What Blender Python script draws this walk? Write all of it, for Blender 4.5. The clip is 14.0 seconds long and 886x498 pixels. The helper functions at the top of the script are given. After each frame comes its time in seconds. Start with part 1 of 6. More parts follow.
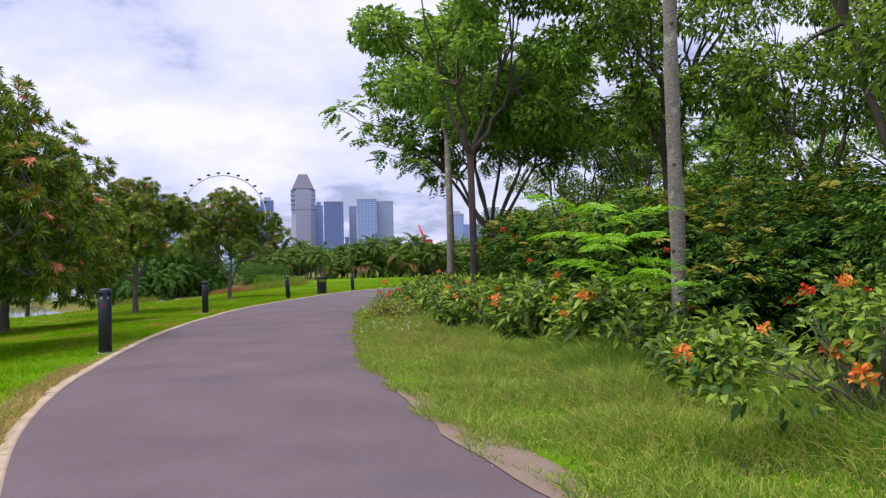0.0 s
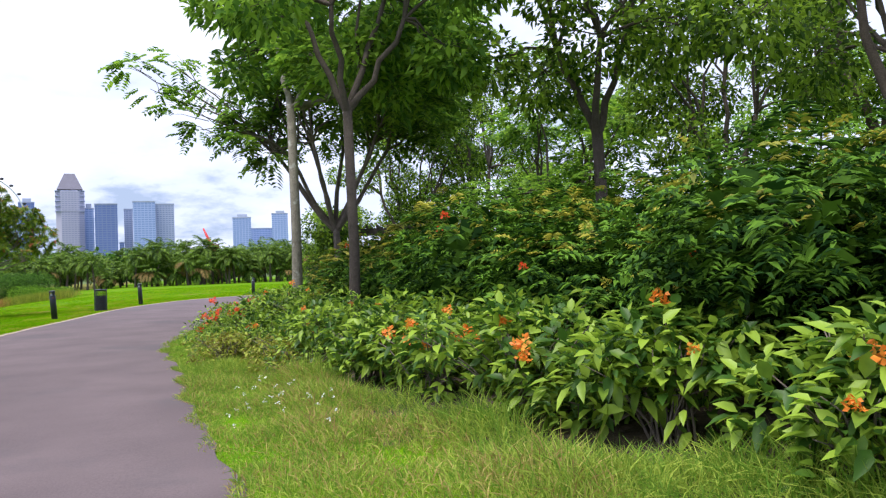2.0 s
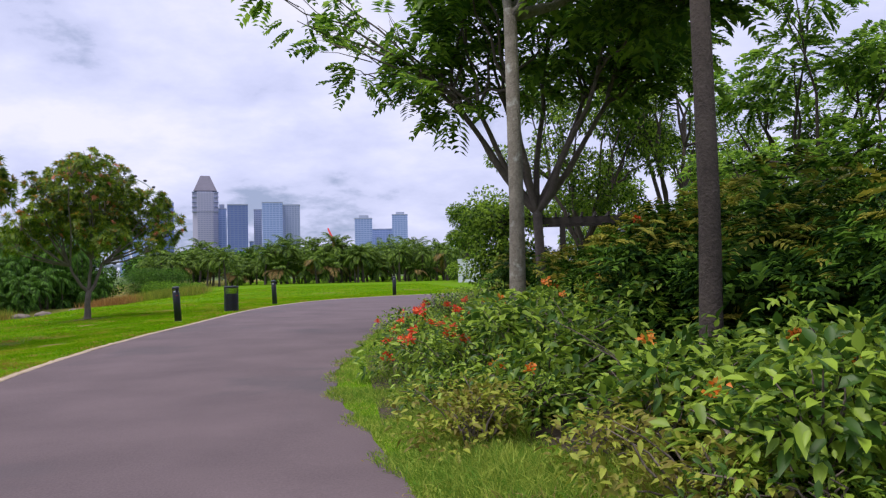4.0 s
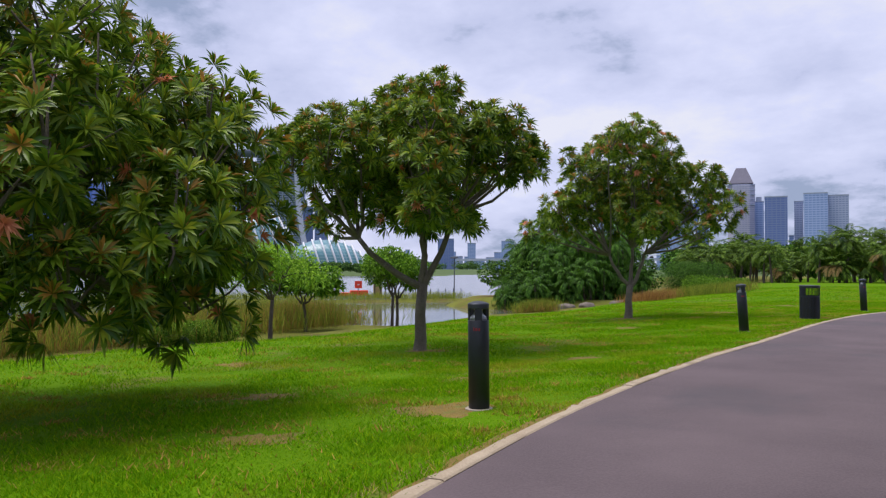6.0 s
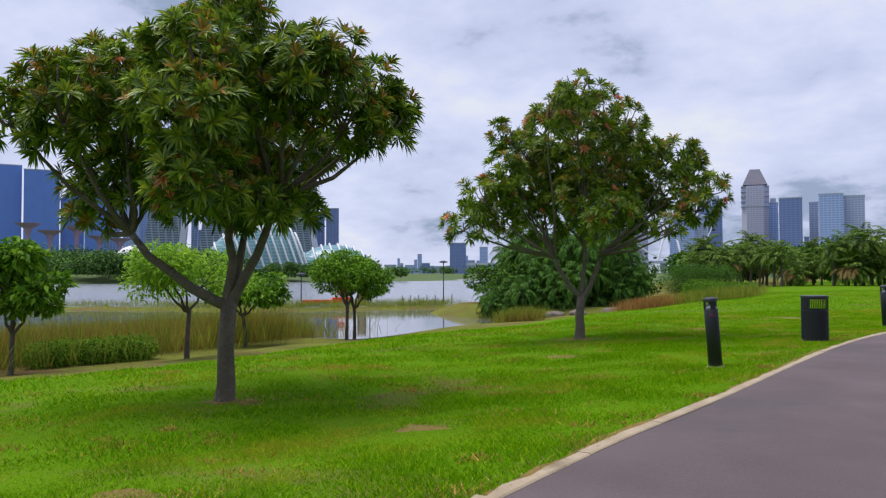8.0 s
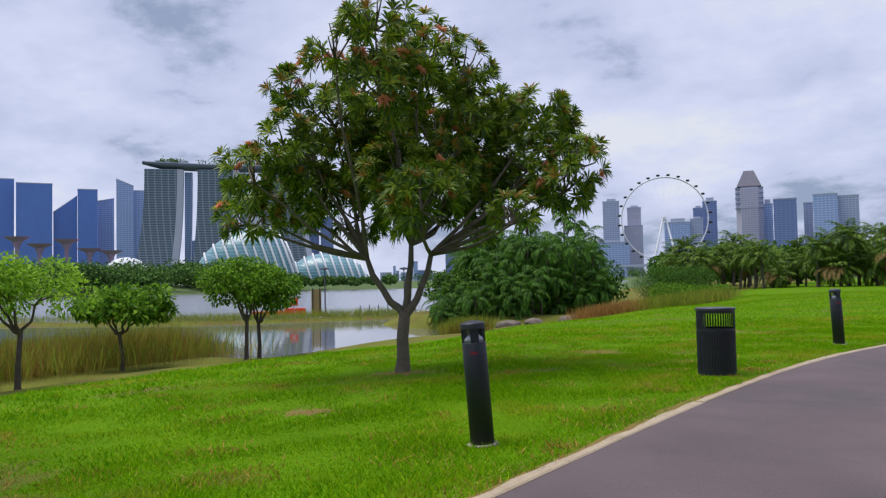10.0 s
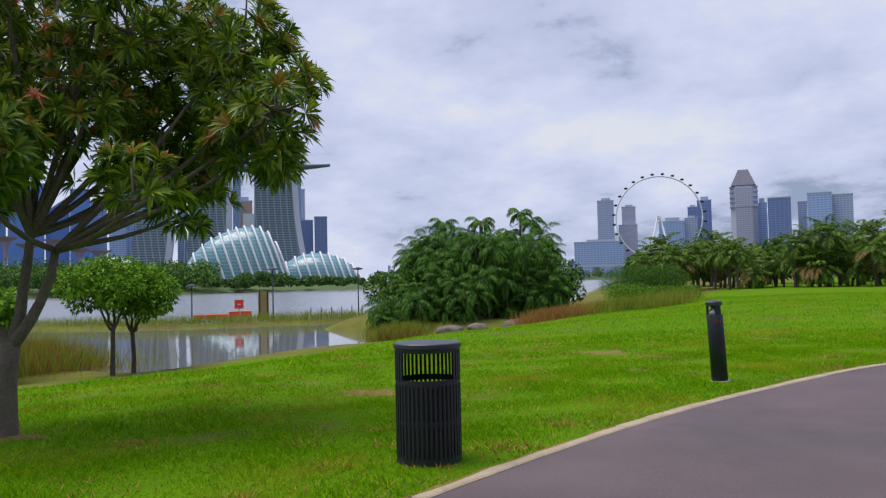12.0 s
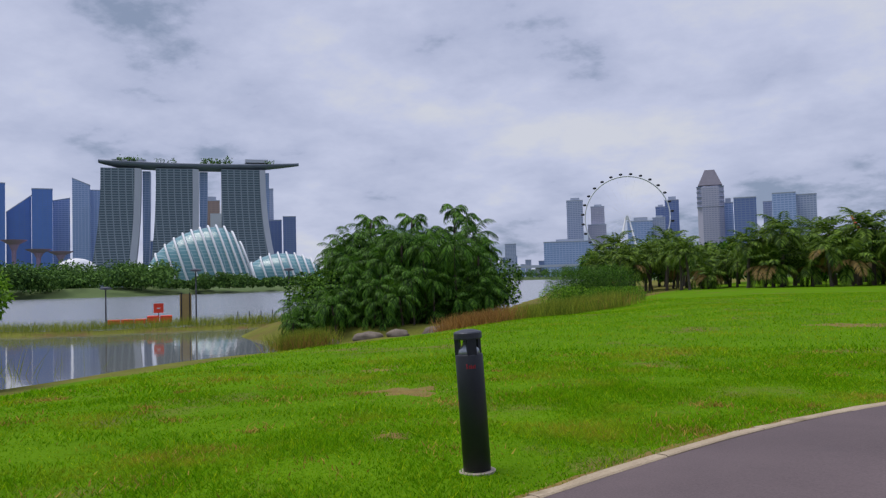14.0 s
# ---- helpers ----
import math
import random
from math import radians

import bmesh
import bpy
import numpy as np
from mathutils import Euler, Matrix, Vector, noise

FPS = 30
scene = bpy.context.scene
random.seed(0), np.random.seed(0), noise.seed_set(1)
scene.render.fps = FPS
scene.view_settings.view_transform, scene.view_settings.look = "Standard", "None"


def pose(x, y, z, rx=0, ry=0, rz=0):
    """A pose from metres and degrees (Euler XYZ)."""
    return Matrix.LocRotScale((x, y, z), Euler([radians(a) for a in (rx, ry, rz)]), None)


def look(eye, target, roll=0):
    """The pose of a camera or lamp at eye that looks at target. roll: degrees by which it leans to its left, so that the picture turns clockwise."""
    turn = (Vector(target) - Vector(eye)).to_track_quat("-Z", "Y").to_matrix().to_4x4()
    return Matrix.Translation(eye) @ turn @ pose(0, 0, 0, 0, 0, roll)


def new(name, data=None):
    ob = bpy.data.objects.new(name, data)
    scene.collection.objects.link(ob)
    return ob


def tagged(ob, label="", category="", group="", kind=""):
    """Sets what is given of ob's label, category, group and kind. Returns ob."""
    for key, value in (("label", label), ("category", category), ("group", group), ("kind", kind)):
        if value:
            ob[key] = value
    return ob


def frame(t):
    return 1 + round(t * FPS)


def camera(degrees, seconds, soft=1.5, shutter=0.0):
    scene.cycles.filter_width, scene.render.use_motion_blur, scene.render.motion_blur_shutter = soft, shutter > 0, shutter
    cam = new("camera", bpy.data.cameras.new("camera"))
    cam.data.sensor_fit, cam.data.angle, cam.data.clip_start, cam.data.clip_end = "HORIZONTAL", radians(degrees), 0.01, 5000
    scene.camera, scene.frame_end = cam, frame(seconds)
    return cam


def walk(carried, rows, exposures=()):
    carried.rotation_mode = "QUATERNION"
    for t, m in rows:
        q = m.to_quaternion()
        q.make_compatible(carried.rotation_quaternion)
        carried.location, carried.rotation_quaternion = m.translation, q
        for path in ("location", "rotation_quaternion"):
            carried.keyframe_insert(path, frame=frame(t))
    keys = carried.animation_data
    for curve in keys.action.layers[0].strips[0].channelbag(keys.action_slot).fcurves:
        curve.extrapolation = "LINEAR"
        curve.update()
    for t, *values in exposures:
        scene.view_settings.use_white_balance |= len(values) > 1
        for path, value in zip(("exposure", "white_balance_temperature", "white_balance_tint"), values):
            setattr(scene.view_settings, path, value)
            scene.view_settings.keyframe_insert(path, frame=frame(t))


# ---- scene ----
cam = camera(59.1, 14.0, soft=1.25)

PATH = [
    (0, (0.59, 0.216, 1.08), (0.606, 2.215, 1.128), -1.2),
    (0.5, (0.3, 1.465, 1.061), (0.32, 3.464, 1.115), -0.9),
    (1, (0.053, 2.718, 1.066), (0.18, 4.713, 1.123), -1.2),
    (1.5, (-0.271, 4.119, 1.121), (0.219, 6.057, 1.169), -1.7),
    (2, (-0.463, 5.555, 1.194), (0.082, 7.479, 1.236), -2.1),
    (4.5, (-1.62, 12.676, 1.111), (-1.65, 14.675, 1.17), -0.3),
    (5, (-2.074, 13.929, 1.11), (-2.529, 15.876, 1.165), 0.4),
    (5.5, (-2.523, 15.216, 1.111), (-3.363, 17.03, 1.162), 0.2),
    (6, (-2.878, 16.474, 1.111), (-3.893, 18.196, 1.164), 0.2),
    (6.5, (-3.141, 17.68, 1.131), (-4.176, 19.391, 1.186), 0.1),
    (7, (-3.294, 18.865, 1.147), (-4.337, 20.57, 1.207), -0.0),
    (7.5, (-3.272, 20.105, 1.162), (-4.316, 21.81, 1.224), -0.2),
    (8, (-3.173, 21.502, 1.175), (-4.216, 23.207, 1.239), -0.2),
    (10.5, (-2.556, 28.272, 1.159), (-3.591, 29.982, 1.242), -1.3),
    (11, (-2.375, 29.63, 1.174), (-3.409, 31.34, 1.256), -1.2),
    (11.5, (-2.182, 30.926, 1.192), (-3.214, 32.637, 1.273), -1.3),
    (12, (-1.958, 32.041, 1.191), (-2.985, 33.756, 1.271), -1.3),
    (12.5, (-1.735, 33.376, 1.184), (-2.757, 35.094, 1.263), -1.4),
    (13, (-1.596, 34.583, 1.181), (-2.591, 36.316, 1.259), -1.4),
    (13.5, (-1.545, 35.587, 1.196), (-2.52, 37.331, 1.274), -1.5),
    (14, (-1.581, 36.624, 1.223), (-2.544, 38.375, 1.301), -1.5),
]

walk(cam, [(t, look(eye, target, roll)) for t, eye, target, roll in PATH],
     exposures=[(0, 0.37, 6500, 20), (1.0, 0.27, 6500, 20), (1.5, 0.72, 6500, 12), (2.2, 0.77, 6500, 10),
                (4.3, 0.12, 6500, 18), (5.0, 0.0, 6500, 18), (6.0, 0.08, 6500, 14), (8.0, 0.06, 6500, 10),
                (11.0, -0.03, 6500, 10), (12.0, -0.05, 6500, 10), (12.5, -0.12, 6500, 10), (13.0, -0.24, 6500, 10),
                (14.0, -0.28, 6500, 10)])

# ---------------------------------------------------------------- world and sun
SUN_EL, SUN_AZ = 70.0, 255.0
world = bpy.data.worlds.new("world")
scene.world = world
world.use_nodes = True
wt = world.node_tree
wt.nodes.clear()


def wn(kind, **props):
    n = wt.nodes.new(kind)
    for k, v in props.items():
        n.inputs[k].default_value = v
    return n


w_out = wn("ShaderNodeOutputWorld")
w_bg = wn("ShaderNodeBackground", Strength=0.1)
w_sky = wn("ShaderNodeTexSky")
w_sky.sky_type = "NISHITA"
w_sky.sun_disc = False
w_sky.sun_elevation = radians(SUN_EL)
w_sky.sun_rotation = radians(SUN_AZ)
w_co = wn("ShaderNodeTexCoord")
w_sep = wn("ShaderNodeSeparateXYZ")
w_add = wn("ShaderNodeMath")
w_add.operation = "ADD"
w_add.inputs[1].default_value = 0.42
w_max = wn("ShaderNodeMath")
w_max.operation = "MAXIMUM"
w_max.inputs[1].default_value = 0.3
w_div = wn("ShaderNodeVectorMath")
w_div.operation = "DIVIDE"
w_comb = wn("ShaderNodeCombineXYZ")
w_noise = wn("ShaderNodeTexNoise", Scale=3.6, Detail=8.0, Roughness=0.58, Distortion=0.0)
w_noise2 = wn("ShaderNodeTexNoise", Scale=1.1, Detail=3.0, Roughness=0.5)
w_map = wn("ShaderNodeMapping")
w_map.inputs["Location"].default_value = (3.1, 1.7, 0.4)
w_map.inputs["Scale"].default_value = (1.0, 1.0, 1.9)
w_ramp = wn("ShaderNodeValToRGB")
w_el = w_ramp.color_ramp.elements
w_el[0].position, w_el[0].color = 0.40, (0.335, 0.415, 0.60, 1)
w_el[1].position, w_el[1].color = 0.555, (0.735, 0.79, 1.03, 1)
w_hi = w_el.new(0.63)
w_hi.color = (0.86, 0.89, 1.0, 1)
w_mid = w_el.new(0.455)
w_mid.color = (0.60, 0.66, 0.90, 1)
w_sum = wn("ShaderNodeMix", Factor=0.45)
w_gain = wn("ShaderNodeVectorMath")
w_gain.operation = "SCALE"
w_gain.inputs["Scale"].default_value = 9.0
w_mix = wn("ShaderNodeMix", Factor=0.93)
w_mix.data_type = "RGBA"
wl = wt.links.new
wl(w_co.outputs["Generated"], w_sep.inputs[0])
wl(w_sep.outputs["Z"], w_add.inputs[0])
wl(w_add.outputs[0], w_max.inputs[0])
for axis in ("X", "Y", "Z"):
    wl(w_max.outputs[0], w_comb.inputs[axis])
wl(w_co.outputs["Generated"], w_div.inputs[0])
wl(w_comb.outputs[0], w_div.inputs[1])
wl(w_div.outputs[0], w_map.inputs[0])
wl(w_map.outputs[0], w_noise.inputs["Vector"])
wl(w_map.outputs[0], w_noise2.inputs["Vector"])
wl(w_noise.outputs[0], w_sum.inputs[2])
wl(w_noise2.outputs[0], w_sum.inputs[3])
wl(w_sum.outputs[0], w_ramp.inputs[0])
wl(w_ramp.outputs[0], w_gain.inputs[0])
wl(w_sky.outputs[0], w_mix.inputs[6])
wl(w_gain.outputs[0], w_mix.inputs[7])
wl(w_mix.outputs[2], w_bg.inputs["Color"])
wl(w_bg.outputs[0], w_out.inputs[0])

sun = new("sun", bpy.data.lights.new("sun", "SUN"))
sun.data.energy, sun.data.angle, sun.data.color = 3.0, radians(38), (1.0, 0.95, 0.88)
sun_dir = Vector((math.sin(radians(SUN_AZ)) * math.cos(radians(SUN_EL)),
                  math.cos(radians(SUN_AZ)) * math.cos(radians(SUN_EL)), math.sin(radians(SUN_EL))))
sun.matrix_world = look(sun_dir * 50, (0, 0, 0))

# ---------------------------------------------------------------- materials


def material(name, base, second=None, rough=0.7, metal=0.0, scale=6.0, fine=60.0, bump=0.15, leaf=0.0, island=0.0,
             stain=None, stain_scale=0.6, stain_at=0.58, spec=0.35, dist=0.02):
    """Two-scale noise colour, bump, optional translucency (leaf) and random tone of each leaf or piece (island)."""
    m = bpy.data.materials.new(name)
    m.use_nodes = True
    nt = m.node_tree
    p = nt.nodes["Principled BSDF"]
    link = nt.links.new
    second = second or tuple(c * 0.7 for c in base)
    co = nt.nodes.new("ShaderNodeTexCoord")
    n1 = nt.nodes.new("ShaderNodeTexNoise")
    n1.inputs["Scale"].default_value, n1.inputs["Detail"].default_value = scale, 4
    n2 = nt.nodes.new("ShaderNodeTexNoise")
    n2.inputs["Scale"].default_value, n2.inputs["Detail"].default_value = fine, 3
    link(co.outputs["Object"], n1.inputs["Vector"])
    link(co.outputs["Object"], n2.inputs["Vector"])
    add = nt.nodes.new("ShaderNodeMath")
    add.operation = "MULTIPLY_ADD"
    add.inputs[1].default_value = 0.45
    link(n2.outputs[0], add.inputs[0])
    half = nt.nodes.new("ShaderNodeMath")
    half.operation = "MULTIPLY"
    half.inputs[1].default_value = 0.55
    link(n1.outputs[0], half.inputs[0])
    link(half.outputs[0], add.inputs[2])
    value = add.outputs[0]
    if island:
        geo = nt.nodes.new("ShaderNodeNewGeometry")
        mad = nt.nodes.new("ShaderNodeMath")
        mad.operation = "MULTIPLY_ADD"
        mad.inputs[1].default_value = island
        link(geo.outputs["Random Per Island"], mad.inputs[0])
        sub = nt.nodes.new("ShaderNodeMath")
        sub.operation = "SUBTRACT"
        sub.inputs[1].default_value = island / 2
        link(value, sub.inputs[0])
        link(sub.outputs[0], mad.inputs[2])
        value = mad.outputs[0]
    ramp = nt.nodes.new("ShaderNodeValToRGB")
    e = ramp.color_ramp.elements
    e[0].position, e[0].color = 0.3, (*second, 1)
    e[1].position, e[1].color = 0.7, (*base, 1)
    link(value, ramp.inputs[0])
    colour = ramp.outputs[0]
    if stain:
        n3 = nt.nodes.new("ShaderNodeTexNoise")
        n3.inputs["Scale"].default_value, n3.inputs["Detail"].default_value = stain_scale, 6
        n3.inputs["Roughness"].default_value = 0.65
        link(co.outputs["Object"], n3.inputs["Vector"])
        r3 = nt.nodes.new("ShaderNodeValToRGB")
        r3.color_ramp.elements[0].position = stain_at
        r3.color_ramp.elements[1].position = stain_at + 0.12
        link(n3.outputs[0], r3.inputs[0])
        mx = nt.nodes.new("ShaderNodeMix")
        mx.data_type = "RGBA"
        mx.inputs[7].default_value = (*stain, 1)
        link(r3.outputs[0], mx.inputs[0])
        link(colour, mx.inputs[6])
        colour = mx.outputs[2]
    link(colour, p.inputs["Base Color"])
    p.inputs["Roughness"].default_value, p.inputs["Metallic"].default_value = rough, metal
    p.inputs["Specular IOR Level"].default_value = spec
    if bump:
        b = nt.nodes.new("ShaderNodeBump")
        b.inputs["Strength"].default_value, b.inputs["Distance"].default_value = bump, dist
        link(n2.outputs[0], b.inputs["Height"])
        link(b.outputs[0], p.inputs["Normal"])
    if leaf:
        tr = nt.nodes.new("ShaderNodeBsdfTranslucent")
        link(colour, tr.inputs["Color"])
        ms = nt.nodes.new("ShaderNodeMixShader")
        ms.inputs[0].default_value = leaf
        link(p.outputs[0], ms.inputs[1])
        link(tr.outputs[0], ms.inputs[2])
        link(ms.outputs[0], nt.nodes["Material Output"].inputs[0])
    return m


def facade(name, wall, glass, floor_h, bay, frac=0.35, rough=0.4, haze=0.0):
    """Glass and spandrels of a far tower: floors and bays in real metres."""
    m = bpy.data.materials.new(name)
    m.use_nodes = True
    nt = m.node_tree
    link = nt.links.new
    p = nt.nodes["Principled BSDF"]
    co = nt.nodes.new("ShaderNodeTexCoord")
    sep = nt.nodes.new("ShaderNodeSeparateXYZ")
    link(co.outputs["Object"], sep.inputs[0])
    xy = nt.nodes.new("ShaderNodeMath")
    xy.operation = "ADD"
    link(sep.outputs["X"], xy.inputs[0])
    link(sep.outputs["Y"], xy.inputs[1])

    def band(src, size, part_of):
        d = nt.nodes.new("ShaderNodeMath")
        d.operation = "DIVIDE"
        d.inputs[1].default_value = size
        link(src, d.inputs[0])
        f = nt.nodes.new("ShaderNodeMath")
        f.operation = "FRACT"
        link(d.outputs[0], f.inputs[0])
        g = nt.nodes.new("ShaderNodeMath")
        g.operation = "LESS_THAN"
        g.inputs[1].default_value = part_of
        link(f.outputs[0], g.inputs[0])
        return g.outputs[0]

    a, b = band(sep.outputs["Z"], floor_h, frac), band(xy.outputs[0], bay, frac * 0.5)
    mx = nt.nodes.new("ShaderNodeMath")
    mx.operation = "MAXIMUM"
    link(a, mx.inputs[0])
    link(b, mx.inputs[1])
    n = nt.nodes.new("ShaderNodeTexNoise")
    n.inputs["Scale"].default_value = 0.05
    link(co.outputs["Object"], n.inputs["Vector"])
    g2 = nt.nodes.new("ShaderNodeMix")
    g2.data_type = "RGBA"
    g2.inputs[6].default_value = (*glass, 1)
    g2.inputs[7].default_value = (*[c * 1.35 for c in glass], 1)
    link(n.outputs[0], g2.inputs[0])
    mix = nt.nodes.new("ShaderNodeMix")
    mix.data_type = "RGBA"
    mix.inputs[7].default_value = (*wall, 1)
    link(mx.outputs[0], mix.inputs[0])
    link(g2.outputs[2], mix.inputs[6])
    link(mix.outputs[2], p.inputs["Base Color"])
    p.inputs["Roughness"].default_value = rough
    return m


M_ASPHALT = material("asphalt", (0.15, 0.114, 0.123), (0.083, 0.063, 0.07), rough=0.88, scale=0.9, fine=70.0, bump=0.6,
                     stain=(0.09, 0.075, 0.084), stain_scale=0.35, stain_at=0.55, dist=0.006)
M_KERB = material("kerb_concrete", (0.5, 0.41, 0.3), (0.32, 0.25, 0.17), rough=0.9, scale=3, fine=70, bump=0.4,
                  stain=(0.24, 0.19, 0.12), stain_scale=1.6, stain_at=0.57)
M_GROUND = material("lawn_soil", (0.12, 0.25, 0.005), (0.07, 0.16, 0.003), rough=0.95, spec=0.03, scale=0.8, fine=25, bump=0.6,
                    stain=(0.17, 0.13, 0.05), stain_scale=0.45, stain_at=0.57)
M_LAWN = material("lawn_blade", (0.19, 0.41, 0.003), (0.085, 0.235, 0.002), rough=0.8, spec=0.03, scale=0.5, fine=3, bump=0,
                  leaf=0.35, island=0.7, stain=(0.36, 0.34, 0.03), stain_scale=0.5, stain_at=0.535)
M_LAWN_L = material("pale_lawn_blade", (0.36, 0.48, 0.008), (0.2, 0.37, 0.005), rough=0.8, scale=0.5, fine=3, bump=0, leaf=0.35, island=0.7, spec=0.03)
M_DRY = material("dry_blade", (0.52, 0.40, 0.14), (0.30, 0.21, 0.07), rough=0.8, bump=0, leaf=0.25, island=0.8)
M_TALL = material("tall_blade", (0.42, 0.51, 0.085), (0.16, 0.31, 0.035), rough=0.6, scale=0.8, fine=3, bump=0, leaf=0.35, island=0.8, spec=0.12)
M_BARK = material("grey_bark", (0.32, 0.295, 0.24), (0.14, 0.125, 0.095), rough=0.95, scale=8, fine=45, bump=0.9,
                  stain=(0.42, 0.43, 0.38), stain_scale=5, stain_at=0.56)
M_BARK_D = material("dark_bark", (0.13, 0.105, 0.085), (0.06, 0.048, 0.04), rough=0.95, scale=8, fine=45, bump=0.8)
M_LIMB = material("tan_bark", (0.22, 0.18, 0.15), (0.11, 0.09, 0.075), rough=0.95, scale=7, fine=40, bump=0.7,
                  stain=(0.33, 0.31, 0.27), stain_scale=4, stain_at=0.6)
M_ROSETTE = material("rosette_leaf", (0.26, 0.38, 0.03), (0.055, 0.13, 0.012), rough=0.36, scale=1.2, fine=8, bump=0,
                     leaf=0.36, island=0.8, spec=0.35)
M_TIP = material("leaf_tip", (0.4, 0.45, 0.03), (0.18, 0.25, 0.018), rough=0.5, scale=1.2, fine=8, bump=0, leaf=0.36, island=0.8, spec=0.2)
M_BROWN = material("brown_thatch", (0.52, 0.33, 0.08), (0.32, 0.19, 0.045), rough=0.9, bump=0, leaf=0.15, island=0.9, spec=0.1)
M_YOUNG = material("young_leaf", (0.85, 0.36, 0.19), (0.6, 0.22, 0.1), rough=0.5, scale=2, fine=9, bump=0, leaf=0.3, island=0.9)
M_OLIVE = material("olive_leaf", (0.48, 0.25, 0.035), (0.27, 0.17, 0.022), rough=0.5, scale=2, fine=9, bump=0, leaf=0.3, island=0.9)
M_CANOPY = material("canopy_leaf", (0.25, 0.40, 0.035), (0.045, 0.105, 0.014), rough=0.5, scale=0.8, fine=6, bump=0,
                    leaf=0.5, island=0.9, spec=0.2)
M_FEATHER = material("feathery_leaf", (0.28, 0.47, 0.05), (0.075, 0.18, 0.025), rough=0.5, scale=0.8, fine=6, bump=0,
                     leaf=0.5, island=0.8, spec=0.2)
M_SHRUB = material("shrub_leaf", (0.12, 0.25, 0.025), (0.016, 0.055, 0.009), rough=0.6, scale=1.1, fine=8, bump=0,
                   leaf=0.2, island=0.9, spec=0.1)
M_YELLOW = material("yellowing_leaf", (0.44, 0.40, 0.05), (0.24, 0.27, 0.035), rough=0.5, bump=0, leaf=0.3, island=0.9)
M_BROAD = material("broad_leaf", (0.31, 0.46, 0.05), (0.05, 0.125, 0.016), rough=0.42, scale=1.5, fine=10, bump=0,
                   leaf=0.35, island=0.9, spec=0.3)
M_BRONZE = material("bronze_leaf", (0.33, 0.38, 0.05), (0.18, 0.16, 0.03), rough=0.5, bump=0, leaf=0.3, island=0.9, spec=0.2)
M_FARLAND = material("far_land", (0.12, 0.17, 0.07), (0.08, 0.12, 0.05), rough=0.95, scale=0.01, fine=0.2, bump=0, spec=0.05)
M_BANK = material("bank_grass", (0.19, 0.21, 0.035), (0.10, 0.10, 0.03), rough=0.95, spec=0.03, scale=0.7, fine=12, bump=0.6, stain=(0.16, 0.11, 0.05), stain_scale=0.3, stain_at=0.5)
M_SAND = material("washed_sand", (0.25, 0.185, 0.135), (0.175, 0.132, 0.1), rough=0.95, scale=6, fine=90, bump=0.4, stain=(0.20, 0.17, 0.12), stain_scale=3, stain_at=0.55)
M_DIRT = material("bare_earth", (0.27, 0.185, 0.045), (0.15, 0.105, 0.025), rough=0.95, scale=6, fine=50, bump=0.7, stain=(0.16, 0.17, 0.03), stain_scale=4, stain_at=0.54)
M_LIME = material("lime_leaf", (0.31, 0.62, 0.02), (0.15, 0.4, 0.012), rough=0.45, bump=0, leaf=0.4, island=0.6, spec=0.2)
M_FERNY = material("pond_tree_leaf", (0.21, 0.39, 0.03), (0.06, 0.16, 0.014), rough=0.5, bump=0, leaf=0.3, island=0.9, spec=0.08)
M_LIGHT = material("light_leaf", (0.36, 0.58, 0.05), (0.16, 0.33, 0.03), rough=0.5, bump=0, leaf=0.35, island=0.8, spec=0.1)
M_PALM = material("palm_leaf", (0.115, 0.265, 0.026), (0.014, 0.058, 0.007), rough=0.42, scale=1, fine=6, bump=0, leaf=0.22,
                  island=0.8, spec=0.12)
M_COCO = material("coconut_leaf", (0.16, 0.26, 0.03), (0.035, 0.08, 0.012), rough=0.45, scale=0.6, fine=4, bump=0, leaf=0.22,
                  island=0.9, spec=0.12)
M_DRYPALM = material("dry_frond", (0.33, 0.22, 0.06), (0.17, 0.12, 0.04), rough=0.7, bump=0, leaf=0.2, island=0.8)
M_REED = material("reed_blade", (0.36, 0.40, 0.045), (0.15, 0.21, 0.025), rough=0.7, scale=0.4, fine=3, bump=0, leaf=0.25, island=0.9, spec=0.15)
M_REED_D = material("dead_reed", (0.52, 0.30, 0.08), (0.26, 0.14, 0.04), rough=0.8, scale=0.4, fine=3, bump=0, leaf=0.2, island=0.9)
M_ORANGE = material("orange_petal", (0.86, 0.24, 0.035), (0.80, 0.36, 0.05), rough=0.5, bump=0, leaf=0.3, island=0.9)
M_RED = material("red_petal", (0.85, 0.13, 0.03), (0.78, 0.06, 0.04), rough=0.5, bump=0, leaf=0.3, island=0.9)
M_BLOSSOM = material("white_petal", (0.82, 0.83, 0.80), (0.7, 0.72, 0.68), rough=0.6, bump=0, leaf=0.3)
M_POST = material("charcoal_metal", (0.03, 0.034, 0.047), (0.021, 0.024, 0.034), rough=0.5, metal=0.2, scale=5, fine=90, bump=0.06,
                  stain=(0.060, 0.060, 0.062), stain_scale=7, stain_at=0.64, spec=0.5)
M_CAP = material("grey_metal_cap", (0.075, 0.082, 0.105), (0.05, 0.055, 0.07), rough=0.45, metal=0.4, scale=8, fine=90, bump=0.06)
M_LENS = material("lamp_reflector", (0.42, 0.44, 0.49), (0.28, 0.30, 0.34), rough=0.3, metal=0.5, bump=0)
M_RUST = material("red_marking", (0.45, 0.03, 0.04), (0.30, 0.02, 0.03), rough=0.7, bump=0)
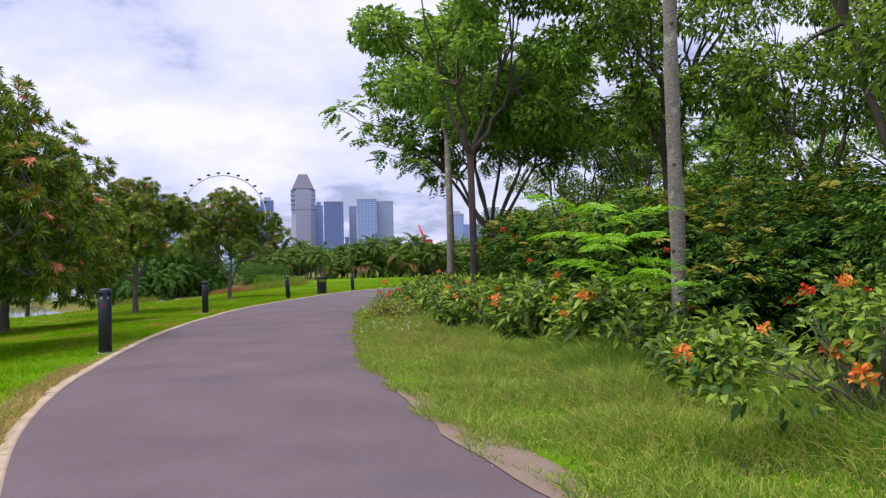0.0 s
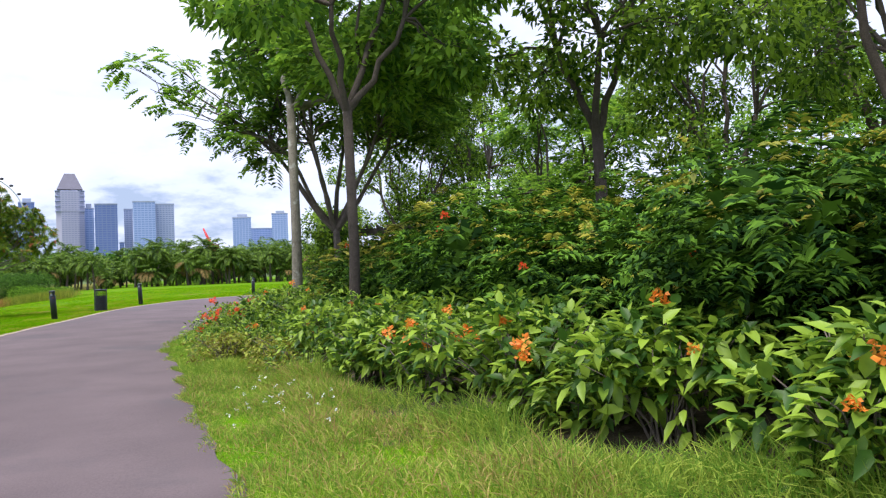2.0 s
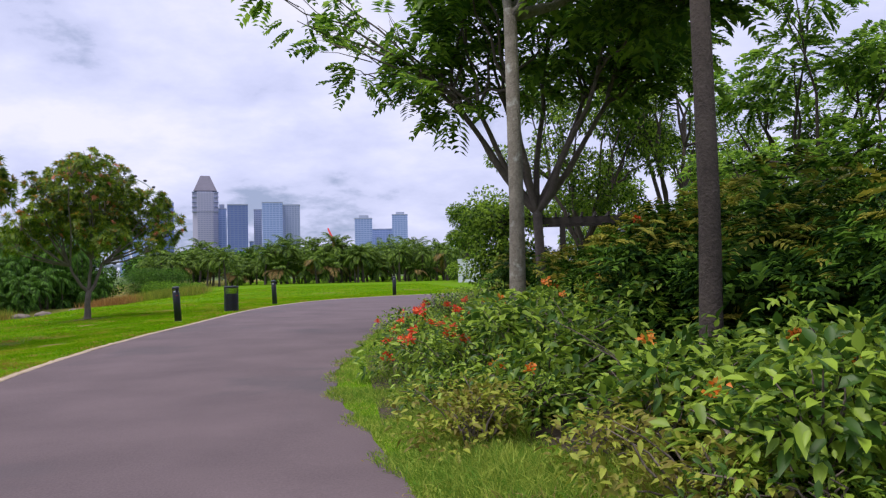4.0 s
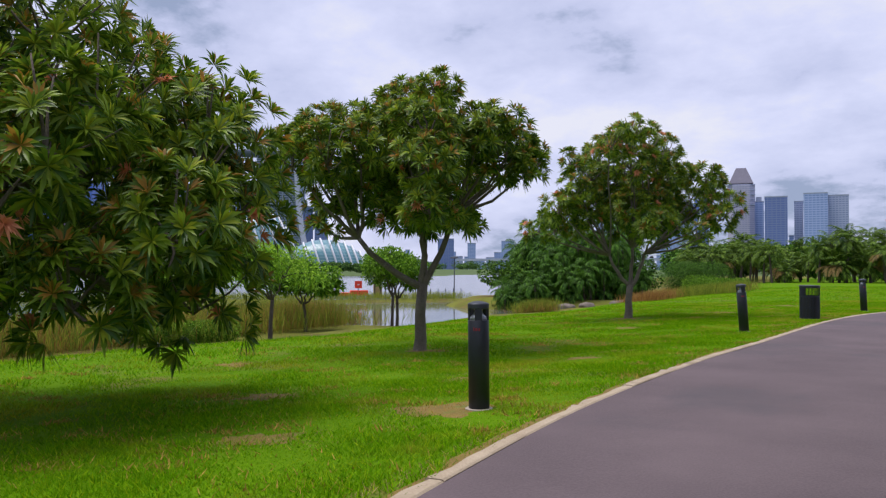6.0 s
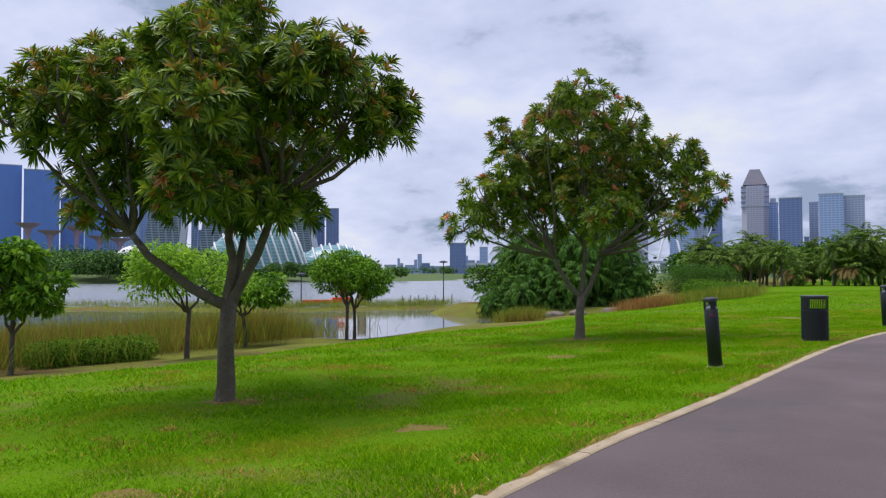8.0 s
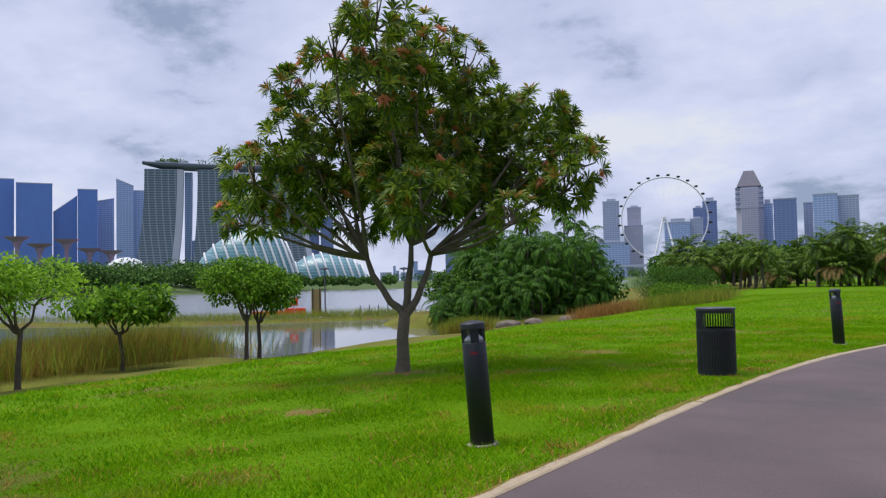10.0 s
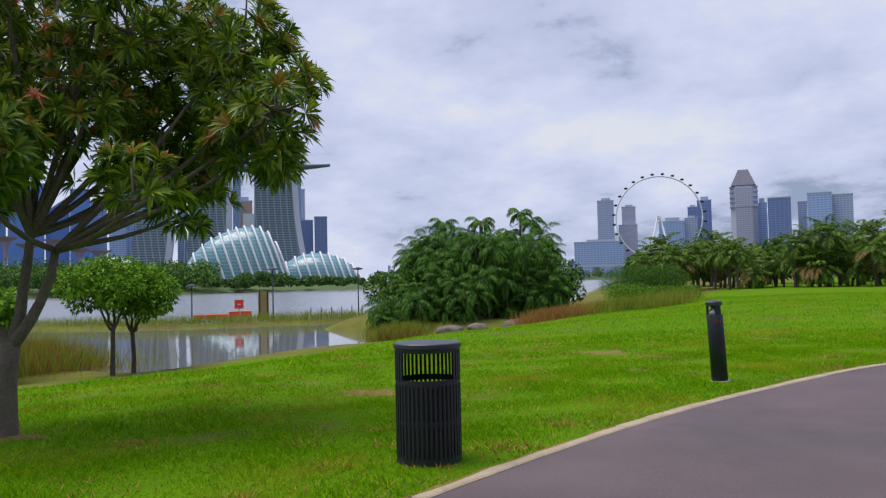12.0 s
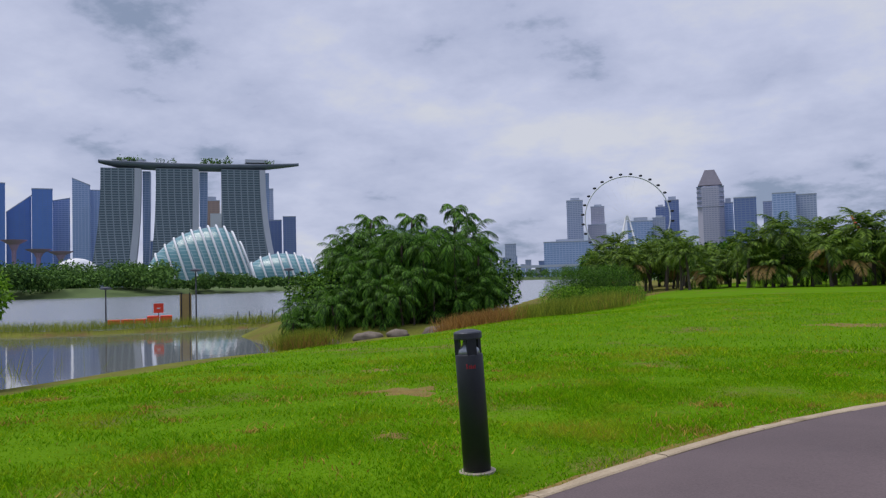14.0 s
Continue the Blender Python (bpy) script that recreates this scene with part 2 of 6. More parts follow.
M_PAD = material("footing_concrete", (0.48, 0.42, 0.36), (0.33, 0.28, 0.23), rough=0.9, scale=12, fine=90, bump=0.3)
M_STONE = material("pond_rock", (0.24, 0.2, 0.165), (0.13, 0.11, 0.095), rough=0.9, scale=3, fine=25, bump=0.7)
M_SOIL = material("bed_soil", (0.07, 0.052, 0.034), (0.04, 0.03, 0.02), rough=0.95, scale=2, fine=30, bump=0.8)
M_BARRIER = material("red_plastic", (0.9, 0.075, 0.04), (0.8, 0.06, 0.035), rough=0.5, bump=0)
M_SIGNBOARD = material("ochre_board", (0.42, 0.30, 0.12), (0.30, 0.22, 0.10), rough=0.7, bump=0)
M_HOARD = material("white_hoarding", (0.72, 0.74, 0.80), (0.62, 0.64, 0.70), rough=0.6, scale=0.6, fine=6, bump=0.05)
M_TIMBER = material("dark_timber", (0.05, 0.043, 0.038), (0.03, 0.026, 0.022), rough=0.8, bump=0.3)
M_WHITE = material("white_steel", (0.76, 0.78, 0.82), (0.66, 0.68, 0.74), rough=0.5, scale=0.05, fine=1, bump=0)
# concrete colour carries the haze of the far bay: pale, shifted to blue
M_CONC = material("hazed_concrete", (0.44, 0.49, 0.60), (0.36, 0.40, 0.50), rough=0.8, scale=0.05, fine=1, bump=0)
M_FARWOOD = material("far_foliage", (0.13, 0.25, 0.05), (0.042, 0.1, 0.025), rough=0.7, scale=0.08, fine=0.9, bump=0, leaf=0.15,
                     island=0.9, spec=0.1)
M_REDSTEEL = material("red_steel", (0.60, 0.04, 0.05), (0.5, 0.03, 0.04), rough=0.5, bump=0)
# wall tone darkened in the colour to offset sunlight on the roof slopes
M_ROOF = material("sun_darkened_roof", (0.23, 0.22, 0.28), (0.18, 0.17, 0.22), rough=0.7, scale=0.1, fine=0.8, bump=0)
# copper red faded to bluish purple, the haze mixed into the base colour
M_COPPER = material("hazed_copper_steel", (0.36, 0.25, 0.38), (0.28, 0.2, 0.33), rough=0.7, bump=0)
M_DECK = material("deck_cladding", (0.15, 0.18, 0.24), (0.11, 0.135, 0.18), rough=0.5, scale=0.05, fine=0.8, bump=0)
F_HOTEL = facade("hotel_facade", (0.21, 0.26, 0.32), (0.045, 0.08, 0.11), 4.2, 11.0, 0.36)
F_SIDE = material("hotel_side", (0.56, 0.58, 0.68), (0.48, 0.50, 0.60), rough=0.6, scale=0.03, fine=0.6, bump=0)
# tower facades lightened and tinted blue: distance haze put into their colour
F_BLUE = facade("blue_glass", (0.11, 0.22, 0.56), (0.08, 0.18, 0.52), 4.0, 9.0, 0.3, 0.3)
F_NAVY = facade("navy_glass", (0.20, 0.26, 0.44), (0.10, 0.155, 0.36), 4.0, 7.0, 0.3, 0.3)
F_GREY = facade("hazed_grey_tower", (0.42, 0.47, 0.63), (0.20, 0.25, 0.40), 3.8, 5.0, 0.5, 0.5)
F_TAN = facade("hazed_tan_tower", (0.46, 0.45, 0.56), (0.26, 0.28, 0.39), 3.8, 5.0, 0.55, 0.5)
F_PALE = facade("hazed_pale_tower", (0.40, 0.50, 0.76), (0.19, 0.28, 0.52), 4.0, 6.0, 0.4, 0.4)
F_BROWN = facade("brown_tower", (0.38, 0.28, 0.24), (0.26, 0.19, 0.18), 4.0, 8.0, 0.5, 0.6)
M_DOMEGLASS = facade("dome_glass", (0.28, 0.42, 0.47), (0.10, 0.23, 0.27), 2.4, 5.5, 0.16, 0.25)


def water(name, base, rough, scale, strength, dist):
    m = bpy.data.materials.new(name)
    m.use_nodes = True
    nt = m.node_tree
    q = nt.nodes["Principled BSDF"]
    q.inputs["Base Color"].default_value = (*base, 1)
    q.inputs["Roughness"].default_value = rough
    q.inputs["Specular IOR Level"].default_value = 0.8
    n = nt.nodes.new("ShaderNodeTexNoise")
    n.inputs["Scale"].default_value, n.inputs["Detail"].default_value = scale, 5
    c = nt.nodes.new("ShaderNodeTexCoord")
    b = nt.nodes.new("ShaderNodeBump")
    b.inputs["Strength"].default_value, b.inputs["Distance"].default_value = strength, dist
    nt.links.new(c.outputs["Object"], n.inputs["Vector"])
    nt.links.new(n.outputs[0], b.inputs["Height"])
    nt.links.new(b.outputs[0], q.inputs["Normal"])
    return m


M_WATER = water("bay_water", (0.21, 0.23, 0.26), 0.22, 0.8, 1.0, 0.22)
M_POND = water("pond_water", (0.16, 0.16, 0.14), 0.05, 1.2, 0.15, 0.02)

# ---------------------------------------------------------------- mesh helpers
UP = Vector((0, 0, 1))


def mesh_of(name, verts, faces, mat, smooth=False):
    """A mesh from vertex and face arrays; faces all of one size may be a numpy array."""
    me = bpy.data.meshes.new(name)
    if isinstance(faces, np.ndarray):
        k = faces.shape[1]
        me.vertices.add(len(verts))
        me.vertices.foreach_set("co", np.asarray(verts, dtype=np.float32).ravel())
        me.loops.add(faces.size)
        me.loops.foreach_set("vertex_index", faces.astype(np.int32).ravel())
        me.polygons.add(len(faces))
        me.polygons.foreach_set("loop_start", np.arange(0, faces.size, k, dtype=np.int32))
        me.update(calc_edges=True)
    else:
        me.from_pydata([tuple(v) for v in verts], [], [tuple(f) for f in faces])
        me.update()
    me.materials.append(mat)
    if smooth:
        me.polygons.foreach_set("use_smooth", np.ones(len(me.polygons), dtype=bool))
    return me


def link_part(name, me, parent=None, label=""):
    ob = new(name, me)
    if parent is not None:
        ob.parent = parent
    if label:
        tagged(ob, label=label)
    return ob


def part(name, bm, mat, parent=None, label="", smooth=False):
    """Links a bmesh as one mesh object under a thing."""
    me = bpy.data.meshes.new(name)
    bm.to_mesh(me)
    bm.free()
    me.materials.append(mat)
    if smooth:
        me.polygons.foreach_set("use_smooth", np.ones(len(me.polygons), dtype=bool))
    return link_part(name, me, parent, label)


def thing(name, loc, label, category, group="", kind="", rz=0.0):
    ob = new(name)
    ob.empty_display_size = 0.1
    ob.matrix_basis = pose(*loc, 0, 0, rz)
    return tagged(ob, label, category, group, kind)


def box(bm, x0, x1, y0, y1, z0, z1):
    vs = [bm.verts.new(p) for p in ((x0, y0, z0), (x1, y0, z0), (x1, y1, z0), (x0, y1, z0),
                                    (x0, y0, z1), (x1, y0, z1), (x1, y1, z1), (x0, y1, z1))]
    for f in ((3, 2, 1, 0), (4, 5, 6, 7), (0, 1, 5, 4), (1, 2, 6, 5), (2, 3, 7, 6), (3, 0, 4, 7)):
        bm.faces.new([vs[i] for i in f])
    return vs


def lathe(bm, profile, n=24, cap=True, squash=1.0):
    """Turns (radius, z) pairs about z."""
    rings = []
    for r, z in profile:
        rings.append([bm.verts.new((r * math.cos(2 * math.pi * i / n), r * squash * math.sin(2 * math.pi * i / n), z)) for i in range(n)])
    for a, b in zip(rings, rings[1:]):
        for i in range(n):
            bm.faces.new((a[i], a[(i + 1) % n], b[(i + 1) % n], b[i]))
    if cap:
        bm.faces.new(rings[-1])
        bm.faces.new(list(reversed(rings[0])))
    return rings


class Tubes:
    """Collects swept tubes into one mesh."""

    def __init__(self):
        self.v, self.f = [], []

    def add(self, pts, radii, n=7, rough=0.0, rng=None):
        pts = [Vector(p) for p in pts]
        start = len(self.v)
        side = None
        for i, p in enumerate(pts):
            d = (pts[min(i + 1, len(pts) - 1)] - pts[max(i - 1, 0)]).normalized()
            if side is None:
                side = d.orthogonal().normalized()
            side = (side - d * side.dot(d)).normalized()
            other = d.cross(side)
            for k in range(n):
                a = 2 * math.pi * k / n
                r = radii[i] * (1 + (rng.uniform(-rough, rough) if rng else 0))
                self.v.append(p + side * (r * math.cos(a)) + other * (r * math.sin(a)))
        for i in range(len(pts) - 1):
            for k in range(n):
                a, b = start + i * n + k, start + i * n + (k + 1) % n
                self.f.append((a, b, b + n, a + n))
        self.f.append(tuple(start + (len(pts) - 1) * n + k for k in range(n)))
        return self

    def mesh(self, name, mat):
        return mesh_of(name, self.v, self.f, mat, smooth=True)


def bend(a, b, sag, rng, n=5, wob=0.0):
    """Points from a to b, bowed by sag."""
    a, b = Vector(a), Vector(b)
    out = []
    for i in range(n + 1):
        t = i / n
        p = a.lerp(b, t) + Vector(sag) * (4 * t * (1 - t))
        if 0 < i < n and wob:
            p += Vector((rng.uniform(-wob, wob), rng.uniform(-wob, wob), rng.uniform(-wob, wob) * 0.5))
        out.append(p)
    return out


def unit(a):
    return a / np.maximum(np.linalg.norm(a, axis=-1, keepdims=True), 1e-9)


def leaf_mesh(name, P, D, N, L, W, mat, fold=0.18, droop=0.2, wide=0.45, simple=False):
    """Folded, drooping leaves: base P, direction D, face N, length L, width W."""
    P, D, N = np.asarray(P), unit(np.asarray(D)), np.asarray(N)
    S = unit(np.cross(D, N))
    N = np.cross(S, D)
    L, W = np.asarray(L).reshape(-1, 1), np.asarray(W).reshape(-1, 1)
    left = P + D * L * wide + S * W * 0.5 + N * W * fold
    right = P + D * L * wide - S * W * 0.5 + N * W * fold
    tip = P + D * L - np.array([0, 0, 1.0]) * L * droop
    n = len(P)
    if simple:
        V = np.stack([P, left, tip, right], 1).reshape(-1, 3)
        F = np.arange(n * 4).reshape(n, 4)
        return mesh_of(name, V, F, mat)
    mid = P + D * L * wide - np.array([0, 0, 1.0]) * L * droop * 0.15
    V = np.stack([P, left, tip, right, mid], 1).reshape(-1, 3)
    b = (np.arange(n) * 5)[:, None]
    F = np.concatenate([b + np.array([[0, 4, 1]]), b + np.array([[1, 4, 2]]), b + np.array([[0, 3, 4]]), b + np.array([[4, 3, 2]])], 0)
    return mesh_of(name, V, F, mat)


def ovate_mesh(name, P, D, N, L, W, mat, cup=0.22, droop=0.22):
    """Pointed oval leaves, cupped along the midrib and arched."""
    D = unit(D)
    S = unit(np.cross(D, N))
    N = np.cross(S, D)
    L, W = np.asarray(L).reshape(-1, 1), np.asarray(W).reshape(-1, 1)
    up = np.array([0, 0, 1.0])

    def at_(f, side):
        wide = {0.28: 0.92, 0.62: 0.8}.get(f, 0.0)
        return P + D * L * f - up * L * droop * f * f + S * W * 0.5 * wide * side + N * W * cup * abs(side) * wide

    V = np.stack([P, at_(0.28, 1), at_(0.62, 1), at_(1.0, 0), at_(0.62, -1), at_(0.28, -1), at_(0.28, 0), at_(0.62, 0)], 1).reshape(-1, 3)
    tri = np.array([(0, 6, 1), (1, 6, 7), (1, 7, 2), (2, 7, 3), (0, 5, 6), (5, 4, 7), (5, 7, 6), (4, 3, 7)])
    F = ((np.arange(len(P)) * 8)[:, None, None] + tri[None]).reshape(-1, 3)
    return mesh_of(name, V, F, mat)


def on_blobs(rng, blobs, n, inner=0.55, flat=0.8):
    """n points in the outer shells of a union of blobs (x, y, z, r), and the way out at each."""
    blobs = np.asarray(blobs, dtype=float)
    w = blobs[:, 3] ** 2
    idx = rng.choice(len(blobs), n, p=w / w.sum())
    d = unit(rng.normal(size=(n, 3)))
    r = blobs[idx, 3] * (inner + (1 - inner) * rng.random(n) ** 0.5)
    sc = np.array([1, 1, flat])
    return blobs[idx, :3] + d * sc * r[:, None], unit(d * sc)


def rosettes(rng, P, A, count, length, width, first=0, last=None):
    """Leaves radiating round the axis A at each point P."""
    n = len(P)
    ref = unit(np.cross(A, rng.normal(size=(n, 3))))
    oth = np.cross(A, ref)
    out = [], [], [], [], []
    for k in range(first, last or count):
        ang = 2 * math.pi * (k * 0.382 + rng.random(n) * 0.08)
        lift = 1.35 - 1.35 * (k / count) ** 0.9 + rng.normal(0, 0.1, n)
        rad = ref * np.cos(ang)[:, None] + oth * np.sin(ang)[:, None]
        D = unit(rad + A * lift[:, None])
        N = unit(A - D * np.sum(A * D, 1)[:, None] + 1e-6)
        size = length * rng.uniform(0.75, 1.2, n)
        for o, v in zip(out, (P, D, N, size, size * width / length)):
            o.append(v)
    return [np.concatenate(o) for o in out]


# ---------------------------------------------------------------- the ground plan
LEFT_EDGE = [(1.74, -6.0), (0.34, 0.0), (-2.36, 5.8), (-3.66, 10.5), (-4.51, 15.4), (-4.88, 19.2), (-5.10, 22.5), (-5.01, 26.3),
             (-4.78, 29.0), (-4.41, 34.2), (-3.91, 38.0), (-3.16, 40.9), (-2.16, 43.5), (-0.76, 45.6), (1.74, 47.8), (5.64, 49.6), (11.14, 50.8)]
RIGHT_EDGE = [(4.2, -6.0), (2.9, 0.0), (1.05, 4.2), (0.05, 8.0), (-0.5, 10.8), (-1.0, 16.0), (-1.35, 19.6), (-0.9, 24.2),
              (-0.45, 27.0), (0.35, 30.5), (1.35, 34.6), (2.6, 38.3), (3.6, 40.4), (5.0, 42.2), (7.2, 43.6), (9.5, 44.3), (13.0, 45.0)]


def spline(pts, step):
    """Catmull-Rom points through pts, about step apart."""
    out = []
    for i in range(len(pts) - 1):
        p0, p1, p2, p3 = (np.array(pts[max(0, min(len(pts) - 1, j))]) for j in (i - 1, i, i + 1, i + 2))
        n = max(2, int(np.linalg.norm(p2 - p1) / step))
        for k in range(n):
            t = k / n
            out.append(0.5 * (2 * p1 + (p2 - p0) * t + (2 * p0 - 5 * p1 + 4 * p2 - p3) * t * t + (3 * p1 - p0 - 3 * p2 + p3) * t ** 3))
    out.append(np.array(pts[-1]))
    return np.array(out)


LEFT, RIGHT = spline(LEFT_EDGE, 0.25), spline(RIGHT_EDGE, 0.25)
WATER_Z = -1.9


def edge_x(y, pts):
    return np.interp(y, pts[:, 1], pts[:, 0])


SHORE_Y = np.array([-400, -6, 0, 5.8, 10.5, 15.4, 19.2, 22.5, 26.3, 29, 34.2, 38, 60, 71, 95, 200, 900, 4000.0])
SHORE_X = np.array([60, 1.6, 0.2, -2.5, -3.8, -4.65, -5.02, -5.24, -5.15, -4.92, -4.55, -4.3, -4.0, -3.0, -8, -42, -262, -1300.0])


def seg_dist(x, y, a, b):
    ax, ay, bx, by = *a, *b
    t = np.clip(((x - ax) * (bx - ax) + (y - ay) * (by - ay)) / ((bx - ax) ** 2 + (by - ay) ** 2), 0, 1)
    return np.hypot(x - ax - t * (bx - ax), y - ay - t * (by - ay))


def height(x, y):
    """Ground height: lawn, bank, pond, spits, far shore."""
    x, y = np.asarray(x, float), np.asarray(y, float)
    s = np.interp(y, SHORE_Y, SHORE_X) - x
    knots = [-4, 0, 2.5, 5, 7.5, 10, 12, 14, 16, 20, 22, 26, 60]
    steep = np.interp(s, knots, [0, 0.0, -0.19, -0.33, -0.37, -0.43, -0.72, -1.10, -1.42, -1.60, -1.95, -2.8, -4.5])
    gentle = np.interp(s, knots, [0, 0.0, -0.045, -0.10, -0.22, -0.45, -0.74, -1.12, -1.42, -1.60, -1.95, -2.8, -4.5])
    k = np.clip((y - 28) / 8, 0, 1)
    h = steep * (1 - k) + gentle * k
    und = 0.03 * np.sin(0.9 * x + 0.4 * y) + 0.025 * np.sin(0.55 * y - 0.3 * x + 1)
    h = h + und * np.clip((s - 0.8) / 3, 0, 1)
    shelf = np.clip((55 - y) / 5, 0, 1) * np.clip((y - 16) / 6, 0, 1) * np.clip((31.5 - s) / 3, 0, 1) * (s > 14)
    h = np.where(shelf > 0, np.maximum(h, -1.72 - 0.022 * np.maximum(s - 18, 0) - 1.5 * (1 - shelf)), h)
    spit = seg_dist(x, y, (-120, 48), (-50.5, 71))
    spit = np.minimum(spit, seg_dist(x, y, (-50.5, 71), (-40, 83)))
    spit = np.minimum(spit, seg_dist(x, y, (-40, 83), (-26, 84)))
    h = np.maximum(h, -1.68 - 0.3 * np.maximum(spit - 1.3, 0))
    for cx, cy, rx, ry, top in ((-26.0, 76.5, 11.5, 8, -1.1),):
        q = np.hypot((x - cx) / rx, (y - cy) / ry)
        h = np.maximum(h, top - 5.0 * np.maximum(q - 0.75, 0) ** 1.2)
    dist = np.hypot(x + 1.6, y - 36.6)
    bear = np.degrees(np.arctan2(-(x + 1.6), y - 36.6))
    far = np.clip((dist - np.interp(bear, [14, 22, 27, 34, 60, 140], [700, 900, 900, 330, 290, 300])) / 10, 0, 1)
    h = np.where((bear > 12) & (bear < 150), np.maximum(h, -4 + 5.5 * far), h)
    r = x - np.interp(y, RIGHT[:, 1], RIGHT[:, 0])
    bed = np.clip((r - 0.3) / 3.0, 0, 1) * 0.22 * np.clip((46 - y) / 6, 0, 1) * np.clip((y + 10) / 6, 0, 1)
    return h + bed


def in_path(x, y, grow=0.0):
    return (x > edge_x(y, LEFT) - grow) & (x < edge_x(y, RIGHT) + grow) & (y < 51)

# ---------------------------------------------------------------- ground, path, water
rng = np.random.default_rng(7)


def axis(lo, hi, step, reach, grow=1.22):
    mid = list(np.arange(lo, hi + 1e-6, step))
    a, d = lo, step
    left = []
    while a > -reach:
        d *= grow
        a -= d
        left.append(a)
    b, d = hi, step
    right = []
    while b < reach:
        d *= grow
        b += d
        right.append(b)
    return np.array(left[::-1] + mid + right)


gx, gy = axis(-34, 16, 0.5, 4200), axis(-8, 100, 0.5, 4200)
GX, GY = np.meshgrid(gx, gy)
GZ = height(GX, GY)
inside = in_path(GX, GY, -0.3)
GZ = np.where(inside, GZ - 0.12, GZ)
nx, ny = len(gx), len(gy)
gi = np.arange(nx * ny).reshape(ny, nx)
gf = np.stack([gi[:-1, :-1], gi[:-1, 1:], gi[1:, 1:], gi[1:, :-1]], -1).reshape(-1, 4)
me = mesh_of("ground", np.stack([GX, GY, GZ], -1).reshape(-1, 3), gf, M_GROUND, smooth=True)
me.materials.append(M_SOIL)
cxs, cys = (GX[:-1, :-1] + 0.25).ravel(), (GY[:-1, :-1] + 0.25).ravel()
soil = (cxs > edge_x(cys, RIGHT) + np.where(cys > 16, 0.4, 1.2)) & (cxs < 15 + 2.2 * np.sin(cys * 0.31) + 1.2 * np.sin(cys * 1.1)) & (cys < 39 + 1.5 * np.sin(cxs * 0.8)) & (cys > -8)
me.materials.append(M_FARLAND)
afar = np.hypot(cxs + 10, cys - 40) > 150
me.materials.append(M_BANK)
bank = (cxs < -21 + 1.1 * np.sin(cys * 0.45) + 0.6 * np.sin(cys * 1.3)) | ((cxs < -15.5) & (cys > 60))
me.polygons.foreach_set("material_index", np.where(afar, 2, np.where(bank, 3, soil.astype(np.int32))).astype(np.int32))
tagged(link_part("ground", me), "green mown lawn falling to a pond, with planted beds", "ground", kind="structure")

n = 220
lp = LEFT[np.linspace(0, len(LEFT) - 1, n).astype(int)]
rp = RIGHT[np.linspace(0, len(RIGHT) - 1, n).astype(int)]
rows_v, rows_f = [], []
COLS = 13
for i in range(n):
    for k in range(COLS):
        t = k / (COLS - 1)
        p = lp[i] * (1 - t) + rp[i] * t
        if k == COLS - 1:
            d = rp[min(i + 1, n - 1)] - rp[max(i - 1, 0)]
            d = np.array([d[1], -d[0]]) / (np.linalg.norm(d) + 1e-9)
            p = p + d * (0.10 * noise.noise((i * 0.35, 3.1, 0)) + 0.05 * noise.noise((i * 1.3, 7.7, 0)))
        rows_v.append((p[0], p[1], 0.012 + 0.02 * math.sin(math.pi * t)))
for i in range(n - 1):
    for k in range(COLS - 1):
        a = i * COLS + k
        rows_f.append((a, a + 1, a + 1 + COLS, a + COLS))
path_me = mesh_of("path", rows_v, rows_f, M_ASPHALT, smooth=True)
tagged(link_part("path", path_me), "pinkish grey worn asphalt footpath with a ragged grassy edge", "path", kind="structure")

v, f = [], []
seg = RIGHT[3:54]
for i in range(len(seg)):
    d = seg[min(i + 1, len(seg) - 1)] - seg[max(i - 1, 0)]
    nrm = np.array([d[1], -d[0]]) / np.linalg.norm(d)
    out_w = -0.06 - 0.20 * max(0, noise.noise((i * 0.21, 1.5, 0))) - 0.05 * noise.noise((i * 0.9, 4, 0))
    for a, z in ((out_w, 0.017), (out_w * 0.4, 0.022), (0.12, 0.020), (0.42, -0.02)):
        c = seg[i] + nrm * a
        v.append((c[0], c[1], z + 0.004))
for i in range(len(seg) - 1):
    for k in range(3):
        a = i * 4 + k
        f.append((a, a + 4, a + 5, a + 1))
tagged(link_part("sand_margin", mesh_of("sand_margin", v, f, M_SAND, True)), "washed tan sand and grit along the path edge", "sand", kind="structure")

wm = mesh_of("water", [(-4000, -300, WATER_Z), (60, -300, WATER_Z), (60, 4200, WATER_Z), (-4000, 4200, WATER_Z)], [(0, 1, 2, 3)], M_WATER)
tagged(link_part("water", wm), "rippled pale grey bay water reflecting the sky", "water", kind="structure")
pm = mesh_of("pond", [(a, b, WATER_Z + 0.012) for a, b in ((-9, 8), (-130, 8), (-130, 46), (-50.5, 71), (-40, 83), (-26, 84), (-8, 78))], [(0, 6, 5, 4, 3, 2, 1)], M_POND)
tagged(link_part("pond", pm), "calm grey-brown pond mirroring sky and towers", "pond", kind="structure")
v, f = [], []
seg = LEFT[10:215]
for i in range(len(seg)):
    d = seg[min(i + 1, len(seg) - 1)] - seg[max(i - 1, 0)]
    nrm = np.array([-d[1], d[0]]) / np.linalg.norm(d)
    wide = 0.07 + 0.16 * max(0.0, noise.noise((i * 0.13, 8.5, 0))) + 0.07 * noise.noise((i * 0.8, 2, 0))
    for a in (0.06, 0.06 + wide * 0.5, 0.06 + wide):
        c = seg[i] + nrm * a
        v.append((c[0], c[1], float(height(c[0], c[1])) + 0.010))
for i in range(len(seg) - 1):
    for k in range(2):
        a = i * 3 + k
        f.append((a, a + 1, a + 4, a + 3))
